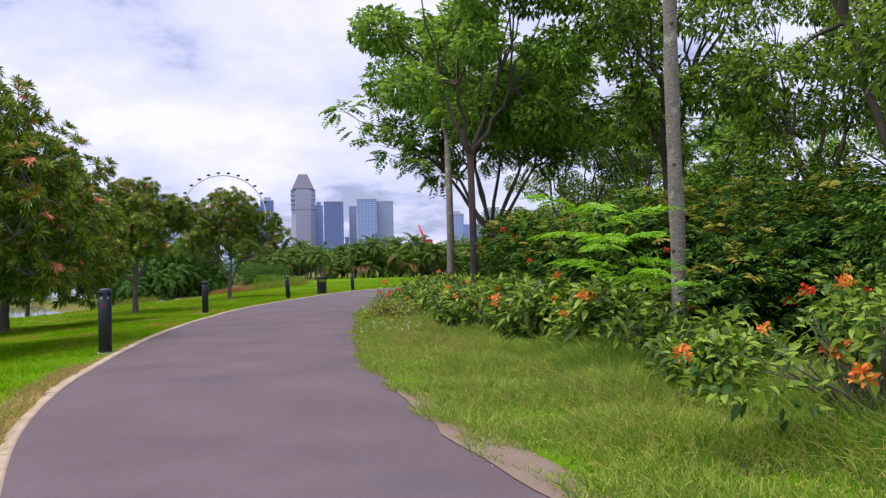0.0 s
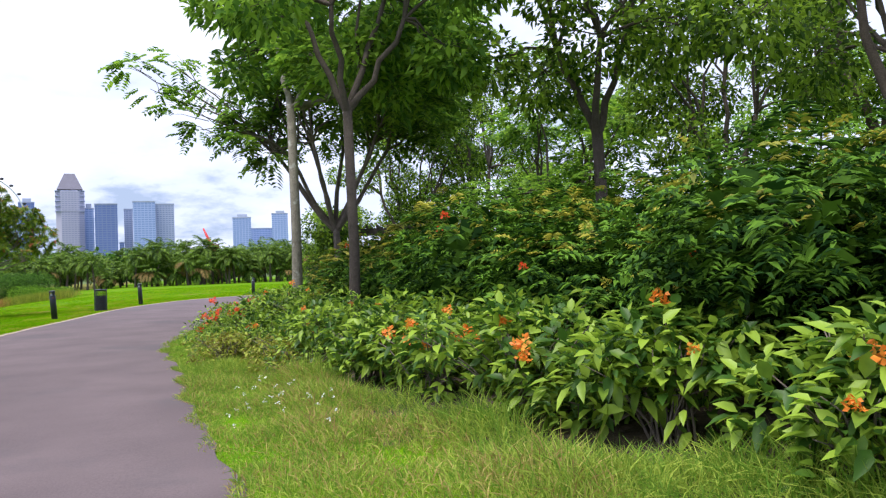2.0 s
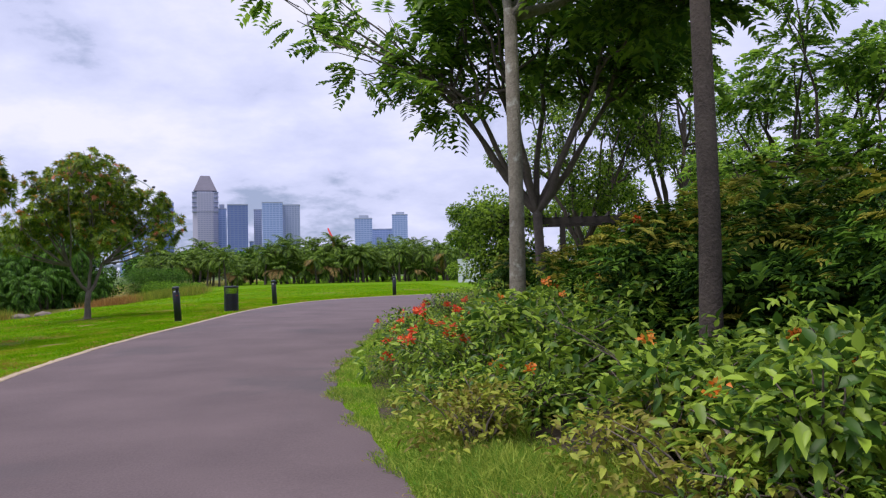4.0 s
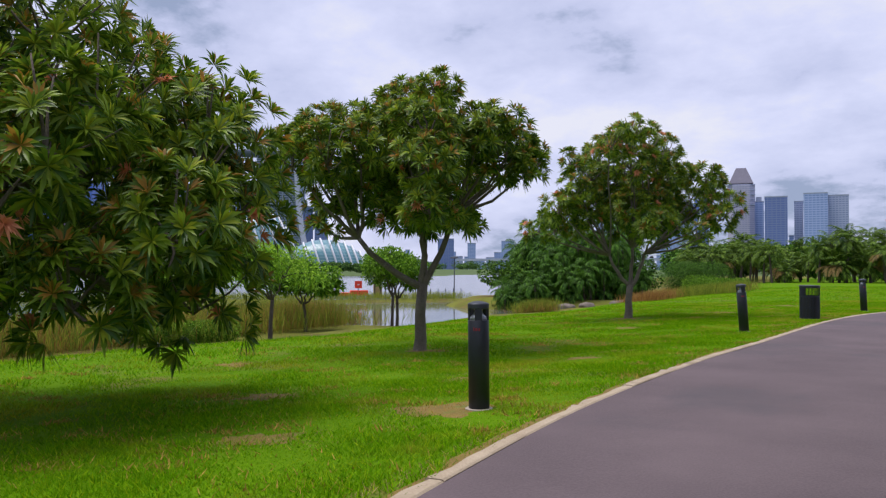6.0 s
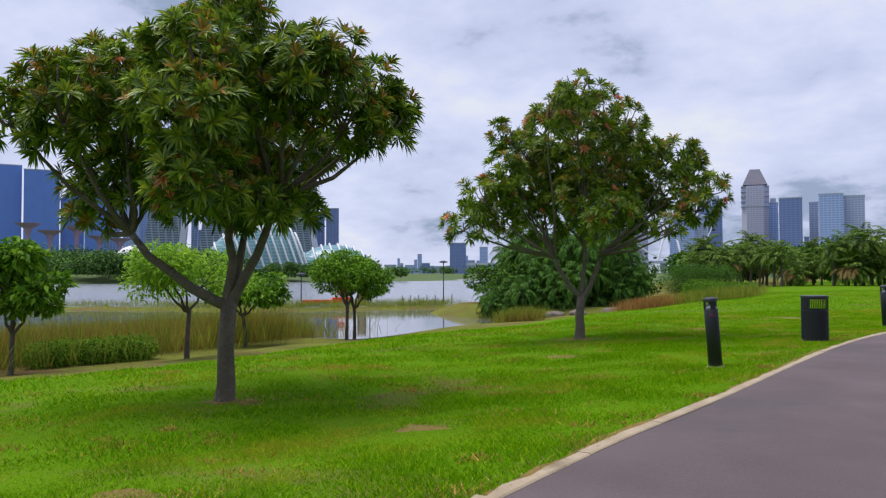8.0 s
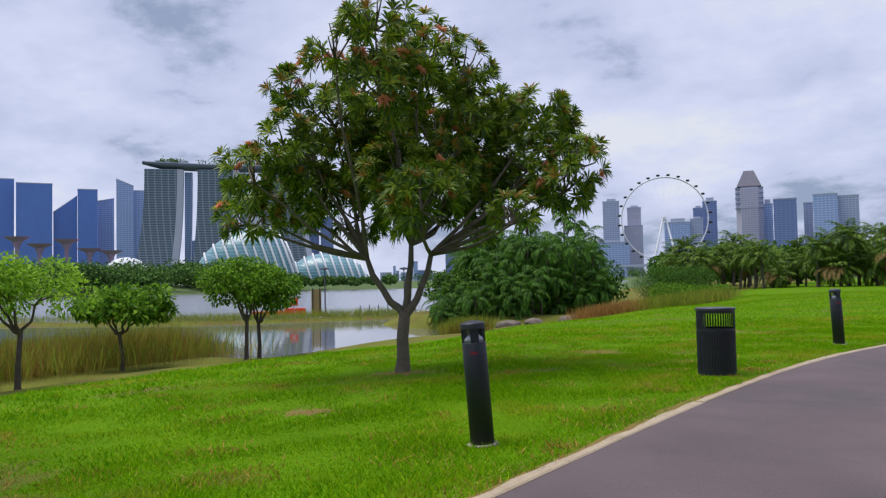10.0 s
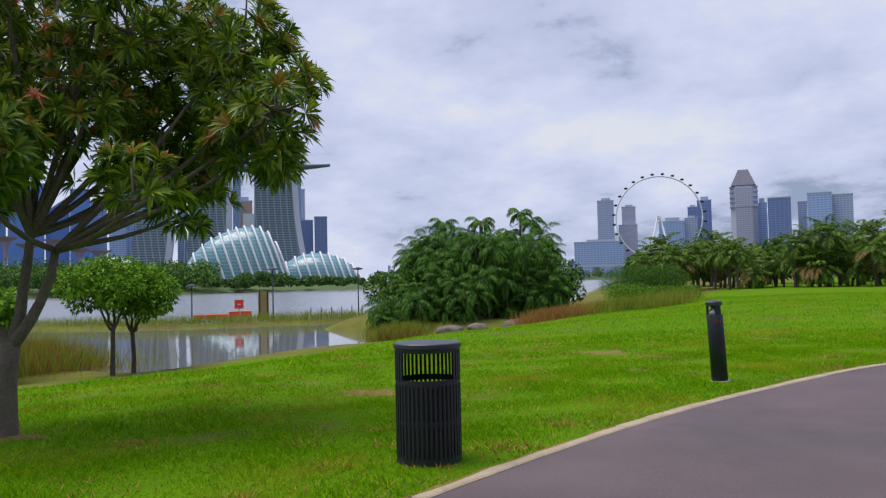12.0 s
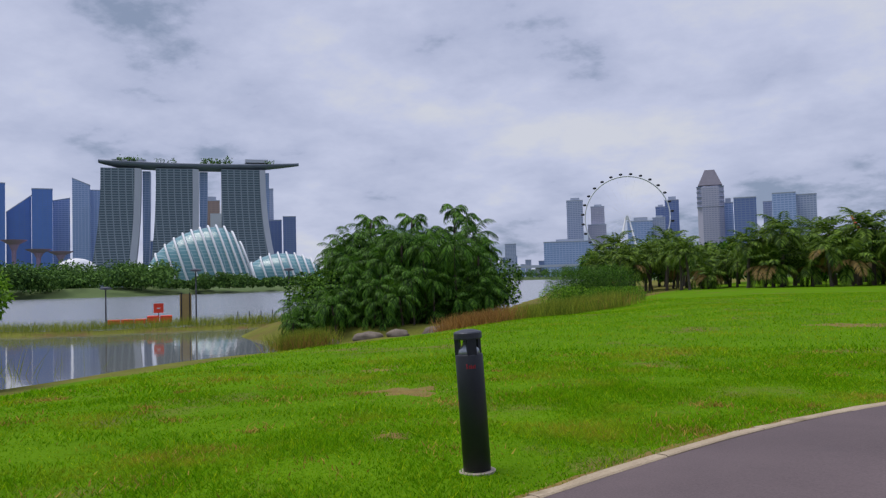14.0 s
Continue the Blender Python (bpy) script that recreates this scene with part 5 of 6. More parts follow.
link_part("limb", tt.mesh("limb", M_BARK), root)


def hedge_shrub(x, y, top, rad, seed, yellow):
    """A dark compound-leaved shrub of arching leaf sprays."""
    r, pr = np.random.default_rng(seed), random.Random(seed)
    z = float(height(x, y))
    root = thing("shrub", (x, y, z), "dense dark green shrub with feathered leaf sprays", "shrub", "hedge of dark shrubs")
    blobs = [(pr.gauss(0, rad * 0.4), pr.gauss(0, rad * 0.4), top * pr.uniform(0.22, 0.72), rad * pr.uniform(0.45, 0.62)) for _ in range(12)]
    t = Tubes()
    for b in blobs:
        t.add(bend((pr.uniform(-.15, .15), pr.uniform(-.15, .15), -0.05), b[:3], (0, 0, 0.1), pr, 4, 0.05), [0.03, 0.025, 0.02, 0.015, 0.01], 5)
    link_part("stem", t.mesh("stem", M_BARK_D), root)
    n = 2300
    P, A = on_blobs(r, blobs, n, 0.62, 0.75)
    keep = P[:, 2] > 0.12
    P, A = P[keep], A[keep]
    n = len(P)
    D = unit(A * np.array([1, 1, 0.55]) + np.array([0, 0, 0.12]) + r.normal(0, 0.35, (n, 3)))
    N = unit(np.array([0, 0, 1.0]) + A * 0.4 + r.normal(0, 0.2, (n, 3)))
    L = r.uniform(0.13, 0.25, n)
    pick = (r.random(n) < yellow * 2.6) & (A[:, 2] > 0.25)
    for name, mask, mat in (("foliage", ~pick, M_SHRUB), ("tip_growth", pick, M_YELLOW)):
        if mask.sum():
            q = pinnate(r, P[mask], D[mask], N[mask], L[mask], 5, 0.36)
            ob = link_part(name, leaf_mesh(name, *q, mat, 0.12, 0.25, simple=True), root, "" if name == "foliage" else "yellowing new tips")
            tagged(ob, kind="stuff")
    n = 700
    P, A = on_blobs(r, blobs, n, 0.1, 0.75)
    P = P * np.array([0.85, 0.85, 0.9])
    link_part("inner_foliage", leaf_mesh("inner_foliage", P, unit(r.normal(size=(n, 3))), unit(r.normal(size=(n, 3))), np.full(n, 0.24), np.full(n, 0.14), M_SHRUB, simple=True), root)
    return root, blobs


HEDGE = []
for k, (x, y, top, rad, yel) in enumerate((
        (4.3, 7.6, 1.9, 1.25, .06), (3.7, 9.7, 1.95, 1.25, .06), (5.6, 9.3, 2.2, 1.4, .08), (3.2, 11.6, 1.9, 1.2, .06), (5.1, 11.8, 2.2, 1.4, .1),
        (2.8, 13.4, 1.75, 1.1, .08), (4.6, 13.9, 2.15, 1.4, .1), (2.6, 15.2, 1.6, 1.0, .08), (4.3, 16.2, 2.05, 1.3, .12), (2.5, 17.3, 1.5, 1.0, .15),
        (4.1, 18.6, 2.0, 1.3, .15), (2.4, 19.2, 1.5, 1.0, .2), (3.7, 20.9, 1.9, 1.2, .25), (2.1, 21.6, 1.35, .9, .2), (6.8, 11.6, 2.3, 1.4, .1),
        (6.5, 14.6, 2.3, 1.4, .1), (6.1, 6.9, 2.1, 1.4, .08), (4.9, 5.3, 1.7, 1.2, .06), (7.8, 8.6, 2.3, 1.4, .08), (3.4, 24.6, 1.6, 1.1, .2), (6.2, 20.5, 2.1, 1.4, .15),
        (2.6, 27.2, 1.3, 1.0, .15), (4.9, 25.2, 1.8, 1.3, .15), (3.5, 30.5, 1.2, 1.0, .1), (6.4, 3.6, 1.7, 1.2, .05), (8.4, 16.5, 2.4, 1.5, .08))):
    HEDGE.append(hedge_shrub(x, y, top, rad, 200 + k, yel))

petals = {}
for col, mat in (("orange", M_ORANGE), ("red", M_RED)):
    r = np.random.default_rng(5)
    n = 34
    d = unit(r.normal(size=(n, 3)) + np.array([0, 0, 0.7]))
    petals[col] = leaf_mesh("flower_head", d * 0.012 + r.normal(0, 0.014, (n, 3)), d, unit(np.cross(d, r.normal(size=(n, 3)))), r.uniform(0.022, 0.04, n),
                            r.uniform(0.016, 0.028, n), mat, 0.2, 0.1)


pr = random.Random(48)
for root, blobs in HEDGE[:14]:
    for b in pr.sample(blobs, 2):
        d = Vector((pr.gauss(-0.8, 0.4), pr.gauss(-0.6, 0.4), pr.gauss(0.2, 0.4))).normalized()
        ob = link_part("flower_head", petals["red"], root, "small red blossom")
        ob.matrix_basis = Matrix.Translation(Vector(b[:3]) + d * b[3] * 1.03) @ Matrix.Scale(pr.uniform(0.7, 1.1), 4)


def flower_shrub(x, y, top, rad, seed, leaf=0.13, flowers=3, col="orange", mat=None, n=520):
    """A knee-high broad-leaved shrub with small bright flower heads."""
    r, pr = np.random.default_rng(seed), random.Random(seed)
    z = float(height(x, y))
    lab = "knee-high broad-leaved shrub with orange flower heads" if flowers else "knee-high broad-leaved green shrub beside the grass"
    if flowers and col == "red":
        lab = "low leafy shrub with orange-red flower heads"
    root = thing("flowering_shrub", (x, y, z), lab, "shrub", "flowering shrubs along the path")
    blobs = [(pr.gauss(0, rad * 0.45), pr.gauss(0, rad * 0.45), top * pr.uniform(0.18, 0.75), rad * pr.uniform(0.34, 0.52)) for _ in range(10)]
    t = Tubes()
    for b in blobs:
        for _ in range(3):
            d = Vector((pr.gauss(0, 1), pr.gauss(0, 1), abs(pr.gauss(0.6, 0.5)))).normalized()
            t.add(bend((pr.uniform(-.1, .1), pr.uniform(-.1, .1), -0.04), Vector(b[:3]) + d * b[3] * 0.7, (0, 0, 0.06), pr, 4, 0.03), [0.009, 0.008, 0.007, 0.005, 0.003], 4)
    link_part("stem", t.mesh("stem", M_LIMB), root)
    P, A = on_blobs(r, blobs, n, 0.4, 0.9)
    P[:, 2] = np.maximum(P[:, 2], 0.05)
    D = unit(A * np.array([1, 1, 0.3]) + r.normal(0, 0.5, (n, 3)) + np.array([0, 0, 0.15]))
    N = unit(np.array([0, 0, 1.0]) + A * 0.5 + r.normal(0, 0.25, (n, 3)))
    L = r.uniform(0.6, 1.25, n) * leaf
    link_part("foliage", ovate_mesh("foliage", P, D, N, L, L * 0.46, mat or M_BROAD), root)
    for _ in range(flowers):
        b = pr.choice(blobs)
        d = Vector((pr.gauss(-0.6, 0.7), pr.gauss(-0.3, 0.7), abs(pr.gauss(0.9, 0.5)))).normalized()
        ob = new("flower_head", petals[col])
        ob.parent = root
        ob.matrix_basis = Matrix.Translation(Vector(b[:3]) + d * (b[3] + 0.02)) @ Matrix.Rotation(pr.uniform(0, 6), 4, "Z") @ Matrix.Scale(pr.uniform(0.8, 1.5), 4)


for k, (x, y, top, rad, leaf, fl, col) in enumerate((
        (3.0, 4.4, 0.85, .5, .10, 9, "orange"), (3.6, 5.2, 1.0, .5, .11, 3, "red"), (2.8, 5.8, .45, .45, .11, 1, "orange"), (2.65, 7.0, .5, .45, .12, 1, "orange"),
        (2.25, 8.3, .95, .5, .15, 3, "orange"), (2.05, 9.5, .9, .5, .15, 2, "orange"), (1.7, 10.7, .8, .5, .14, 5, "orange"), (1.3, 11.9, .75, .5, .13, 5, "orange"),
        (1.0, 13.1, .7, .5, .13, 1, "orange"), (0.75, 14.3, .7, .5, .12, 1, "orange"), (1.6, 12.9, .8, .5, .13, 0, "orange"), (0.6, 15.6, .7, .5, .11, 1, "orange"),
        (0.35, 16.9, .65, .5, .10, 2, "orange"), (1.0, 17.9, .8, .55, .10, 2, "orange"), (0.1, 18.2, .6, .5, .09, 6, "red"), (0.7, 19.3, .8, .55, .09, 4, "orange"),
        (-0.35, 19.6, .55, .45, .08, 9, "red"), (0.3, 20.6, .75, .55, .09, 6, "red"), (-0.35, 21.3, .5, .45, .08, 8, "red"), (0.2, 22.5, .6, .5, .08, 4, "red"),
        (1.2, 22.8, .8, .55, .09, 2, "orange"), (-0.05, 24.0, .5, .45, .08, 3, "red"), (0.7, 25.0, .6, .5, .08, 2, "red"), (0.9, 27.0, .6, .5, .08, 2, "red"),
        (1.3, 29.2, .6, .5, .08, 1, "red"), (1.8, 20.4, .9, .6, .09, 2, "orange"), (1.6, 31.8, .6, .5, .08, 1, "red"), (2.5, 34.5, .6, .5, .08, 0, "red"),
        (1.55, 15.2, .8, .5, .11, 1, "orange"), (3.2, 37.0, .5, .5, .08, 0, "red"), (2.6, 31.5, .7, .6, .08, 0, "red"), (1.5, 18.9, .9, .55, .1, 1, "orange"))):
    flower_shrub(x + (-0.12 if 17.5 < y < 26 else -0.08), y, top, rad * 1.12, 400 + k, leaf * 0.88, fl, col, n=1050 if y < 13 else (1300 if y < 24 else 700))

for k, (x, y) in enumerate(((-.45, 16.1), (-0.1, 16.6), (-.55, 17.2), (0.3, 15.3), (-.2, 18.3), (0.0, 17.6), (0.2, 14.4), (-0.2, 19.0), (0.45, 14.0))):
    flower_shrub(x, y, 0.38, 0.45, 520 + k, 0.06, 0, "orange", M_BRONZE if 14.2 < y < 16.2 else M_BROAD, 1100)
fill = random.Random(12)
for k in range(9):
    y = 8.6 + k * 1.55
    x = float(edge_x(y, RIGHT)) + fill.uniform(2.3, 3.1) - 0.035 * max(0, y - 8) * 2
    flower_shrub(x, y, fill.uniform(.55, .95), 0.6, 470 + k, 0.12, fill.choice((0, 0, 1, 2)), "orange", n=800)

# lime-green feathery sapling before the pale trunk
r, pr = np.random.default_rng(91), random.Random(91)
root = thing("sapling", (2.5, 7.3, 0.1), "bright lime-green sapling with large feathery leaves", "sapling")
t = Tubes()
t.add([(0, 0, -0.1), (-0.1, -0.1, 0.5), (-0.35, -0.35, 1.0), (-0.7, -0.65, 1.4)], [0.008, 0.007, 0.006, 0.004], 6)
P, D, N, L = [], [], [], []
for k in range(13):
    a, z = k * 2.4 + pr.uniform(-.3, .3), 0.72 + 0.055 * k + pr.uniform(-.05, .05)
    d = Vector((math.cos(a), math.sin(a), pr.uniform(-0.05, 0.65)))
    o = Vector((-0.1 - 0.045 * k, -0.1 - 0.042 * k, z))
    ln = pr.uniform(0.5, 0.78)
    tip = o + d * ln - Vector((0, 0, 0.15))
    stalk = Tubes()
    stalk.add(bend(o, tip, (0, 0, 0.06), pr, 4), [0.006, 0.005, 0.004, 0.003, 0.002], 4)
    link_part("leaf_stalk", stalk.mesh("leaf_stalk", M_FERNY), root)
    side = d.cross(UP).normalized()
    for q in range(7):
        f = (q + 1.5) / 8.5
        for s in (-1, 1):
            P.append(o.lerp(tip, f) + Vector((0, 0, 0.06 * 4 * f * (1 - f))))
            D.append(side * s + d * 0.55)
            N.append((pr.gauss(0, .45), pr.gauss(0, .45), 1))
            L.append(0.2 * pr.uniform(.7, 1.25) * math.sin(math.pi * (0.2 + 0.65 * f)))
link_part("stem", t.mesh("stem", M_FERNY), root)
q = pinnate(r, np.array([tuple(p) for p in P]), np.array([tuple(p) for p in D]), np.array(N, float), np.array(L), 11, 0.20)
link_part("foliage", leaf_mesh("foliage", *q, M_LIME, 0.05, 0.1, simple=True), root)

# ---------------------------------------------------------------- pergola, hoarding, clipped tree


def pergola():
    root = thing("pergola", (5.75, 35.8, 0.15), "dark timber pergola overgrown with a climber", "pergola", rz=-16)
    for x in (-1.9, 0, 1.9):
        for y in (-0.9, 0.9):
            bm = bmesh.new()
            box(bm, x - 0.09, x + 0.09, y - 0.09, y + 0.09, -0.1, 2.35)
            part("post", bm, M_CONC if x > 0 else M_TIMBER, root)
    for y in (-0.9, 0.9):
        bm = bmesh.new()
        box(bm, -2.3, 2.3, y - 0.06, y + 0.06, 2.354, 2.56)
        part("beam", bm, M_TIMBER, root)
    for k in range(12):
        bm = bmesh.new()
        box(bm, -2.2 + k * 0.4 - 0.03, -2.2 + k * 0.4 + 0.03, -1.3, 1.3, 2.564, 2.68)
        part("rafter", bm, M_TIMBER, root)
    r = np.random.default_rng(17)
    bl = [(-2.3, -1.2, 2.9, .7), (-2.6, -1.0, 2.1, .6), (-2.5, -1.1, 1.3, .6), (-2.1, -0.9, 2.4, .5), (-2.2, -0.9, 1.7, .45), (-2.1, -0.9, 1.0, .4), (-1.4, -0.9, 2.7, .4), (-2.2, 0.5, 2.6, .5), (-0.5, -0.6, 2.8, .4), (-2.1, -0.9, .5, .4)]
    for q in np.linspace(-2.5, -1.1, 5):
        for z in (0.5, 1.2, 1.9, 2.6):
            bl.append((q + r.normal(0, .15), -1.15 + r.normal(0, .12), z + r.normal(0, .2), r.uniform(.34, .52)))
        bl.append((q, r.normal(-.4, .4), 2.95 + r.normal(0, .15), r.uniform(.35, .55)))
    P, A = on_blobs(r, bl, 6500, 0.4, 1.0)
    link_part("climber", leaf_mesh("climber", P, unit(A + r.normal(0, 0.6, P.shape)), unit(A + np.array([0, 0, .8])), r.uniform(.09, .17, len(P)), r.uniform(.06, .1, len(P)), M_CANOPY,
                                   simple=True), root, "green climber over the beams")


pergola()
root = thing("hoarding", (12.8, 82.6, float(height(12.8, 82.6)) - 0.05), "white metal site hoarding at the lawn's end", "fence", rz=-12)
for k in range(9):
    bm = bmesh.new()
    box(bm, -3.6 + k * 0.8, -2.82 + k * 0.8, 0, 0.05, 0.02, 2.2)
    part("panel", bm, M_HOARD, root)
bm = bmesh.new()
box(bm, -3.65, 3.6, -0.03, -0.004, 2.1, 2.22)
part("rail", bm, M_HOARD, root)
canopy_tree((11.6, 89.0, 0.0), [(pr.uniform(-1.9, 1.9), pr.uniform(-1.6, 1.6), pr.uniform(1.0, 7.6), pr.uniform(.9, 1.3)) for _ in range(24)], 301,
            "rounded dense green tree near the white hoarding", 0.8, 0.16, 14000, M_CANOPY, M_BARK_D, 0.24)
canopy_tree((15.5, 60.0, 0.0), crown_blobs(302, 18, 0, 0, 2.0, 6.5, 2.6, 2.6, 0.8, 1.2), 302, "green tree beside the far path", 1.4, 0.16, 8000, M_CANOPY, M_BARK_D, 0.24)
canopy_tree((20.0, 52.0, 0.0), crown_blobs(303, 18, 0, 0, 2.0, 7.0, 3.2, 3.2, 0.8, 1.2), 303, "green tree beyond the far path", 1.4, 0.18, 8000, M_CANOPY, M_BARK_D, 0.24)

# ---------------------------------------------------------------- palms


def palm_mesh_parts(seed, trunk_h, fronds, length, mat, spread=(-20, 75), leaflets=16, leaf_l=0.5, trunk_r=0.11, lean=0.4, dry=0.0, arch=75, hang=(-.45, -.05), slim=0.19):
    r, pr = np.random.default_rng(seed), random.Random(seed)
    t = Tubes()
    top = Vector((pr.uniform(-lean, lean), pr.uniform(-lean, lean), trunk_h))
    t.add(bend((0, 0, -0.3), top, (pr.uniform(-.1, .1), 0, 0), pr, 6), [trunk_r * a for a in (1.5, 1.15, 1.05, 1, 0.95, 0.9, 0.85)], 8, 0.06, pr)
    trunk = t.mesh("trunk", M_BARK_D)
    st = Tubes()
    out = [], [], [], [], []
    dead = [], [], [], [], []
    for k in range(fronds):
        a = k * 2.39996 + pr.uniform(-.2, .2)
        el = radians(spread[1] + (spread[0] - spread[1]) * (k / fronds) ** 0.9 + pr.uniform(-8, 8))
        ln = length * pr.uniform(0.8, 1.1)
        h = Vector((math.cos(a), math.sin(a), 0))
        pts = []
        for i in range(9):
            f = i / 8
            ang = el - f ** 1.6 * radians(arch)
            pts.append((pts[-1] if pts else top) + (h * math.cos(ang) + UP * math.sin(ang)) * (ln / 8 if i else 0))
        st.add(pts, [0.03 * (1 - 0.85 * i / 8) * length / 2.4 for i in range(9)], 4)
        side = h.cross(UP)
        tgt = dead if pr.random() < dry and el < 0.3 else out
        for q in range(leaflets):
            f = 0.16 + 0.84 * (q + 0.5) / leaflets
            i = min(7, int(f * 8))
            p = pts[i].lerp(pts[i + 1], f * 8 - i)
            tang = (pts[i + 1] - pts[i]).normalized()
            nn = side.cross(tang)
            for s in (-1, 1):
                d = side * s * 0.9 + tang * 0.55 + nn * 0.15 + Vector((0, 0, pr.uniform(*hang)))
                ll = leaf_l * math.sin(math.pi * (0.18 + 0.72 * f)) * pr.uniform(.85, 1.1)
                for o, v in zip(tgt, (tuple(p), tuple(d), tuple(nn), ll, ll * slim + 0.02)):
                    o.append(v)
    parts = [("trunk", trunk), ("stalk", st.mesh("stalk", mat))]
    parts.append(("crown", leaf_mesh("crown", *[np.array(o) for o in out], mat, 0.1, 0.38, simple=False)))
    if dead[0]:
        parts.append(("dry_foliage", leaf_mesh("dry_foliage", *[np.array(o) for o in dead], M_DRYPALM, 0.1, 0.4, simple=True)))
    return parts


def palm(parts, loc, rz, s, name, label, group):
    root = thing(name, loc, label, "palm tree", group, rz=rz)
    root.scale = (s, s, s)
    for n_, me_ in parts:
        link_part(n_, me_, root)
    return root


COCO = [palm_mesh_parts(500 + k, h, 20, 2.3, M_COCO, (-38, 84), 15, 0.6, 0.13, 0.5, 0.10) for k, h in enumerate((2.6, 3.2, 3.8, 2.9, 1.6))]
pr = random.Random(55)
for k in range(72):
    b = 18.0 - 30.7 * (k / 71.0) + pr.uniform(-0.35, 0.35)
    d = pr.uniform(62, 72) if b < 12 else pr.uniform(66, 78)
    x, y = at(b, d)
    palm(COCO[pr.randrange(5)], (x, y, float(height(x, y))), pr.uniform(0, 360), pr.uniform(0.66, 1.14), "coconut_palm", "coconut palm with green and yellowing fronds in a grove", "coconut grove")
for k in range(26):
    b = 17.5 - 30.0 * (k / 25.0) + pr.uniform(-0.5, 0.5)
    x, y = at(b, pr.uniform(78, 90))
    palm(COCO[pr.randrange(4)], (x, y, float(height(x, y)) + 0.2), pr.uniform(0, 360), pr.uniform(0.9, 1.15), "coconut_palm", "taller coconut palm at the back of a grove", "coconut grove")

CLUMP = [palm_mesh_parts(600 + k, h, 16, 1.75, M_PALM, (-45, 80), 22, 0.42, 0.06, 0.3, 0.0, 105, (-.75, -.3), 0.07) for k, h in enumerate((1.6, 2.7, 3.8, 0.7))]
TALL = [palm_mesh_parts(620 + k, h, 10, 1.25, M_PALM, (-20, 66), 14, 0.45, 0.07, 0.25, 0, 120, (-.9, -.3)) for k, h in enumerate((6.0, 6.8))]
pr = random.Random(66)
for k in range(72):
    b = 36.9 - 11.3 * (k / 71.0) + pr.uniform(-0.4, 0.4)
    x, y = at(b, pr.uniform(42, 51))
    tall = (0, 0, 1) if b > 36.6 or b < 26.2 else (1, 1, 2, 2, 2)
    palm(CLUMP[pr.choice(tall)], (x, y, float(height(x, y))), pr.uniform(0, 360), pr.uniform(0.8, 1.28 if 26.5 < b < 37 else 1.05), "clump_palm", "bushy green palm in a dense waterside clump", "palm clump by the pond")
for k in range(60):
    b = 39.8 - 13.9 * (k / 59.0) + pr.uniform(-0.4, 0.4)
    x, y = at(b, pr.uniform(40.0, 43.5) + 0.25 * abs(b - 33))
    palm(CLUMP[pr.choice((3, 0, 3, 0, 1) if b < 37.5 else (3, 3, 3, 0))], (x, y, max(float(height(x, y)), WATER_Z + 0.05)), pr.uniform(0, 360), pr.uniform(0.6, 0.95), "clump_palm", "low bushy palm at the foot of the clump", "palm clump by the pond")
for b, d, k, s in ((34.2, 48, 0, 1.0), (31.2, 49, 0, 1.02), (28.0, 49, 1, .98), (27.2, 48, 0, 1.0), (33.0, 50, 0, .86), (28.8, 50, 0, .9), (30.0, 50, 0, .84), (36.2, 46, 0, .72), (35.3, 46, 0, .8), (32.2, 46, 0, .76), (29.4, 46, 1, .72), (26.1, 47, 0, .76), (25.4, 47, 0, .66)):
    x, y = at(b, d)
    palm(TALL[k], (x, y, float(height(x, y))), b * 7, s, "clump_palm", "tall slender palm rising out of the clump", "palm clump by the pond")

# ---------------------------------------------------------------- pond side


def pond_tree(x, y, h, rad, seed, label, mat, leaves, size, tall):
    """A small tree with a clear trunk and a crown as tall as given."""
    pr_ = random.Random(seed)
    bl = []
    for _ in range(15):
        t, a = pr_.random(), pr_.uniform(0, 2 * math.pi)
        q = rad * 0.95 * math.sqrt(pr_.random()) * (1.0 - 0.55 * abs(t - 0.4))
        bl.append((q * math.cos(a), q * math.sin(a), h - tall + 0.35 + (tall - 0.8) * t, rad * pr_.uniform(.26, .4)))
    ob = canopy_tree((x, y, float(height(x, y))), bl, seed, label, (h - tall) * 0.8, 0.075, leaves, mat, M_BARK_D, size, 4, False, 2)
    tagged(ob, group="small trees by the pond")
    ob.name = "pond_tree"


pond_tree(-26.5, 34.8, 4.15, 1.35, 701, "small round broad-leaved green tree on the bank", M_FERNY, 3200, 0.26, 2.5)
pond_tree(-24.3, 39.5, 3.75, 2.2, 702, "light green feathery pond-side tree", M_LIGHT, 5200, 0.15, 1.7)
pond_tree(-27.2, 45.0, 3.25, 1.75, 703, "light green bushy pond-side tree", M_FERNY, 3200, 0.24, 1.5)
pond_tree(-24.8, 48.7, 4.0, 1.85, 704, "dark-trunked small tree at the water's edge", M_FERNY, 6500, 0.16, 2.0)
pond_tree(-25.3, 49.9, 3.8, 1.85, 705, "small round tree at the water's edge", M_FERNY, 6500, 0.16, 1.9)
pond_tree(-27.0, 29.0, 3.8, 1.6, 706, "small green tree among the reeds", M_FERNY, 3200, 0.24, 2.0)


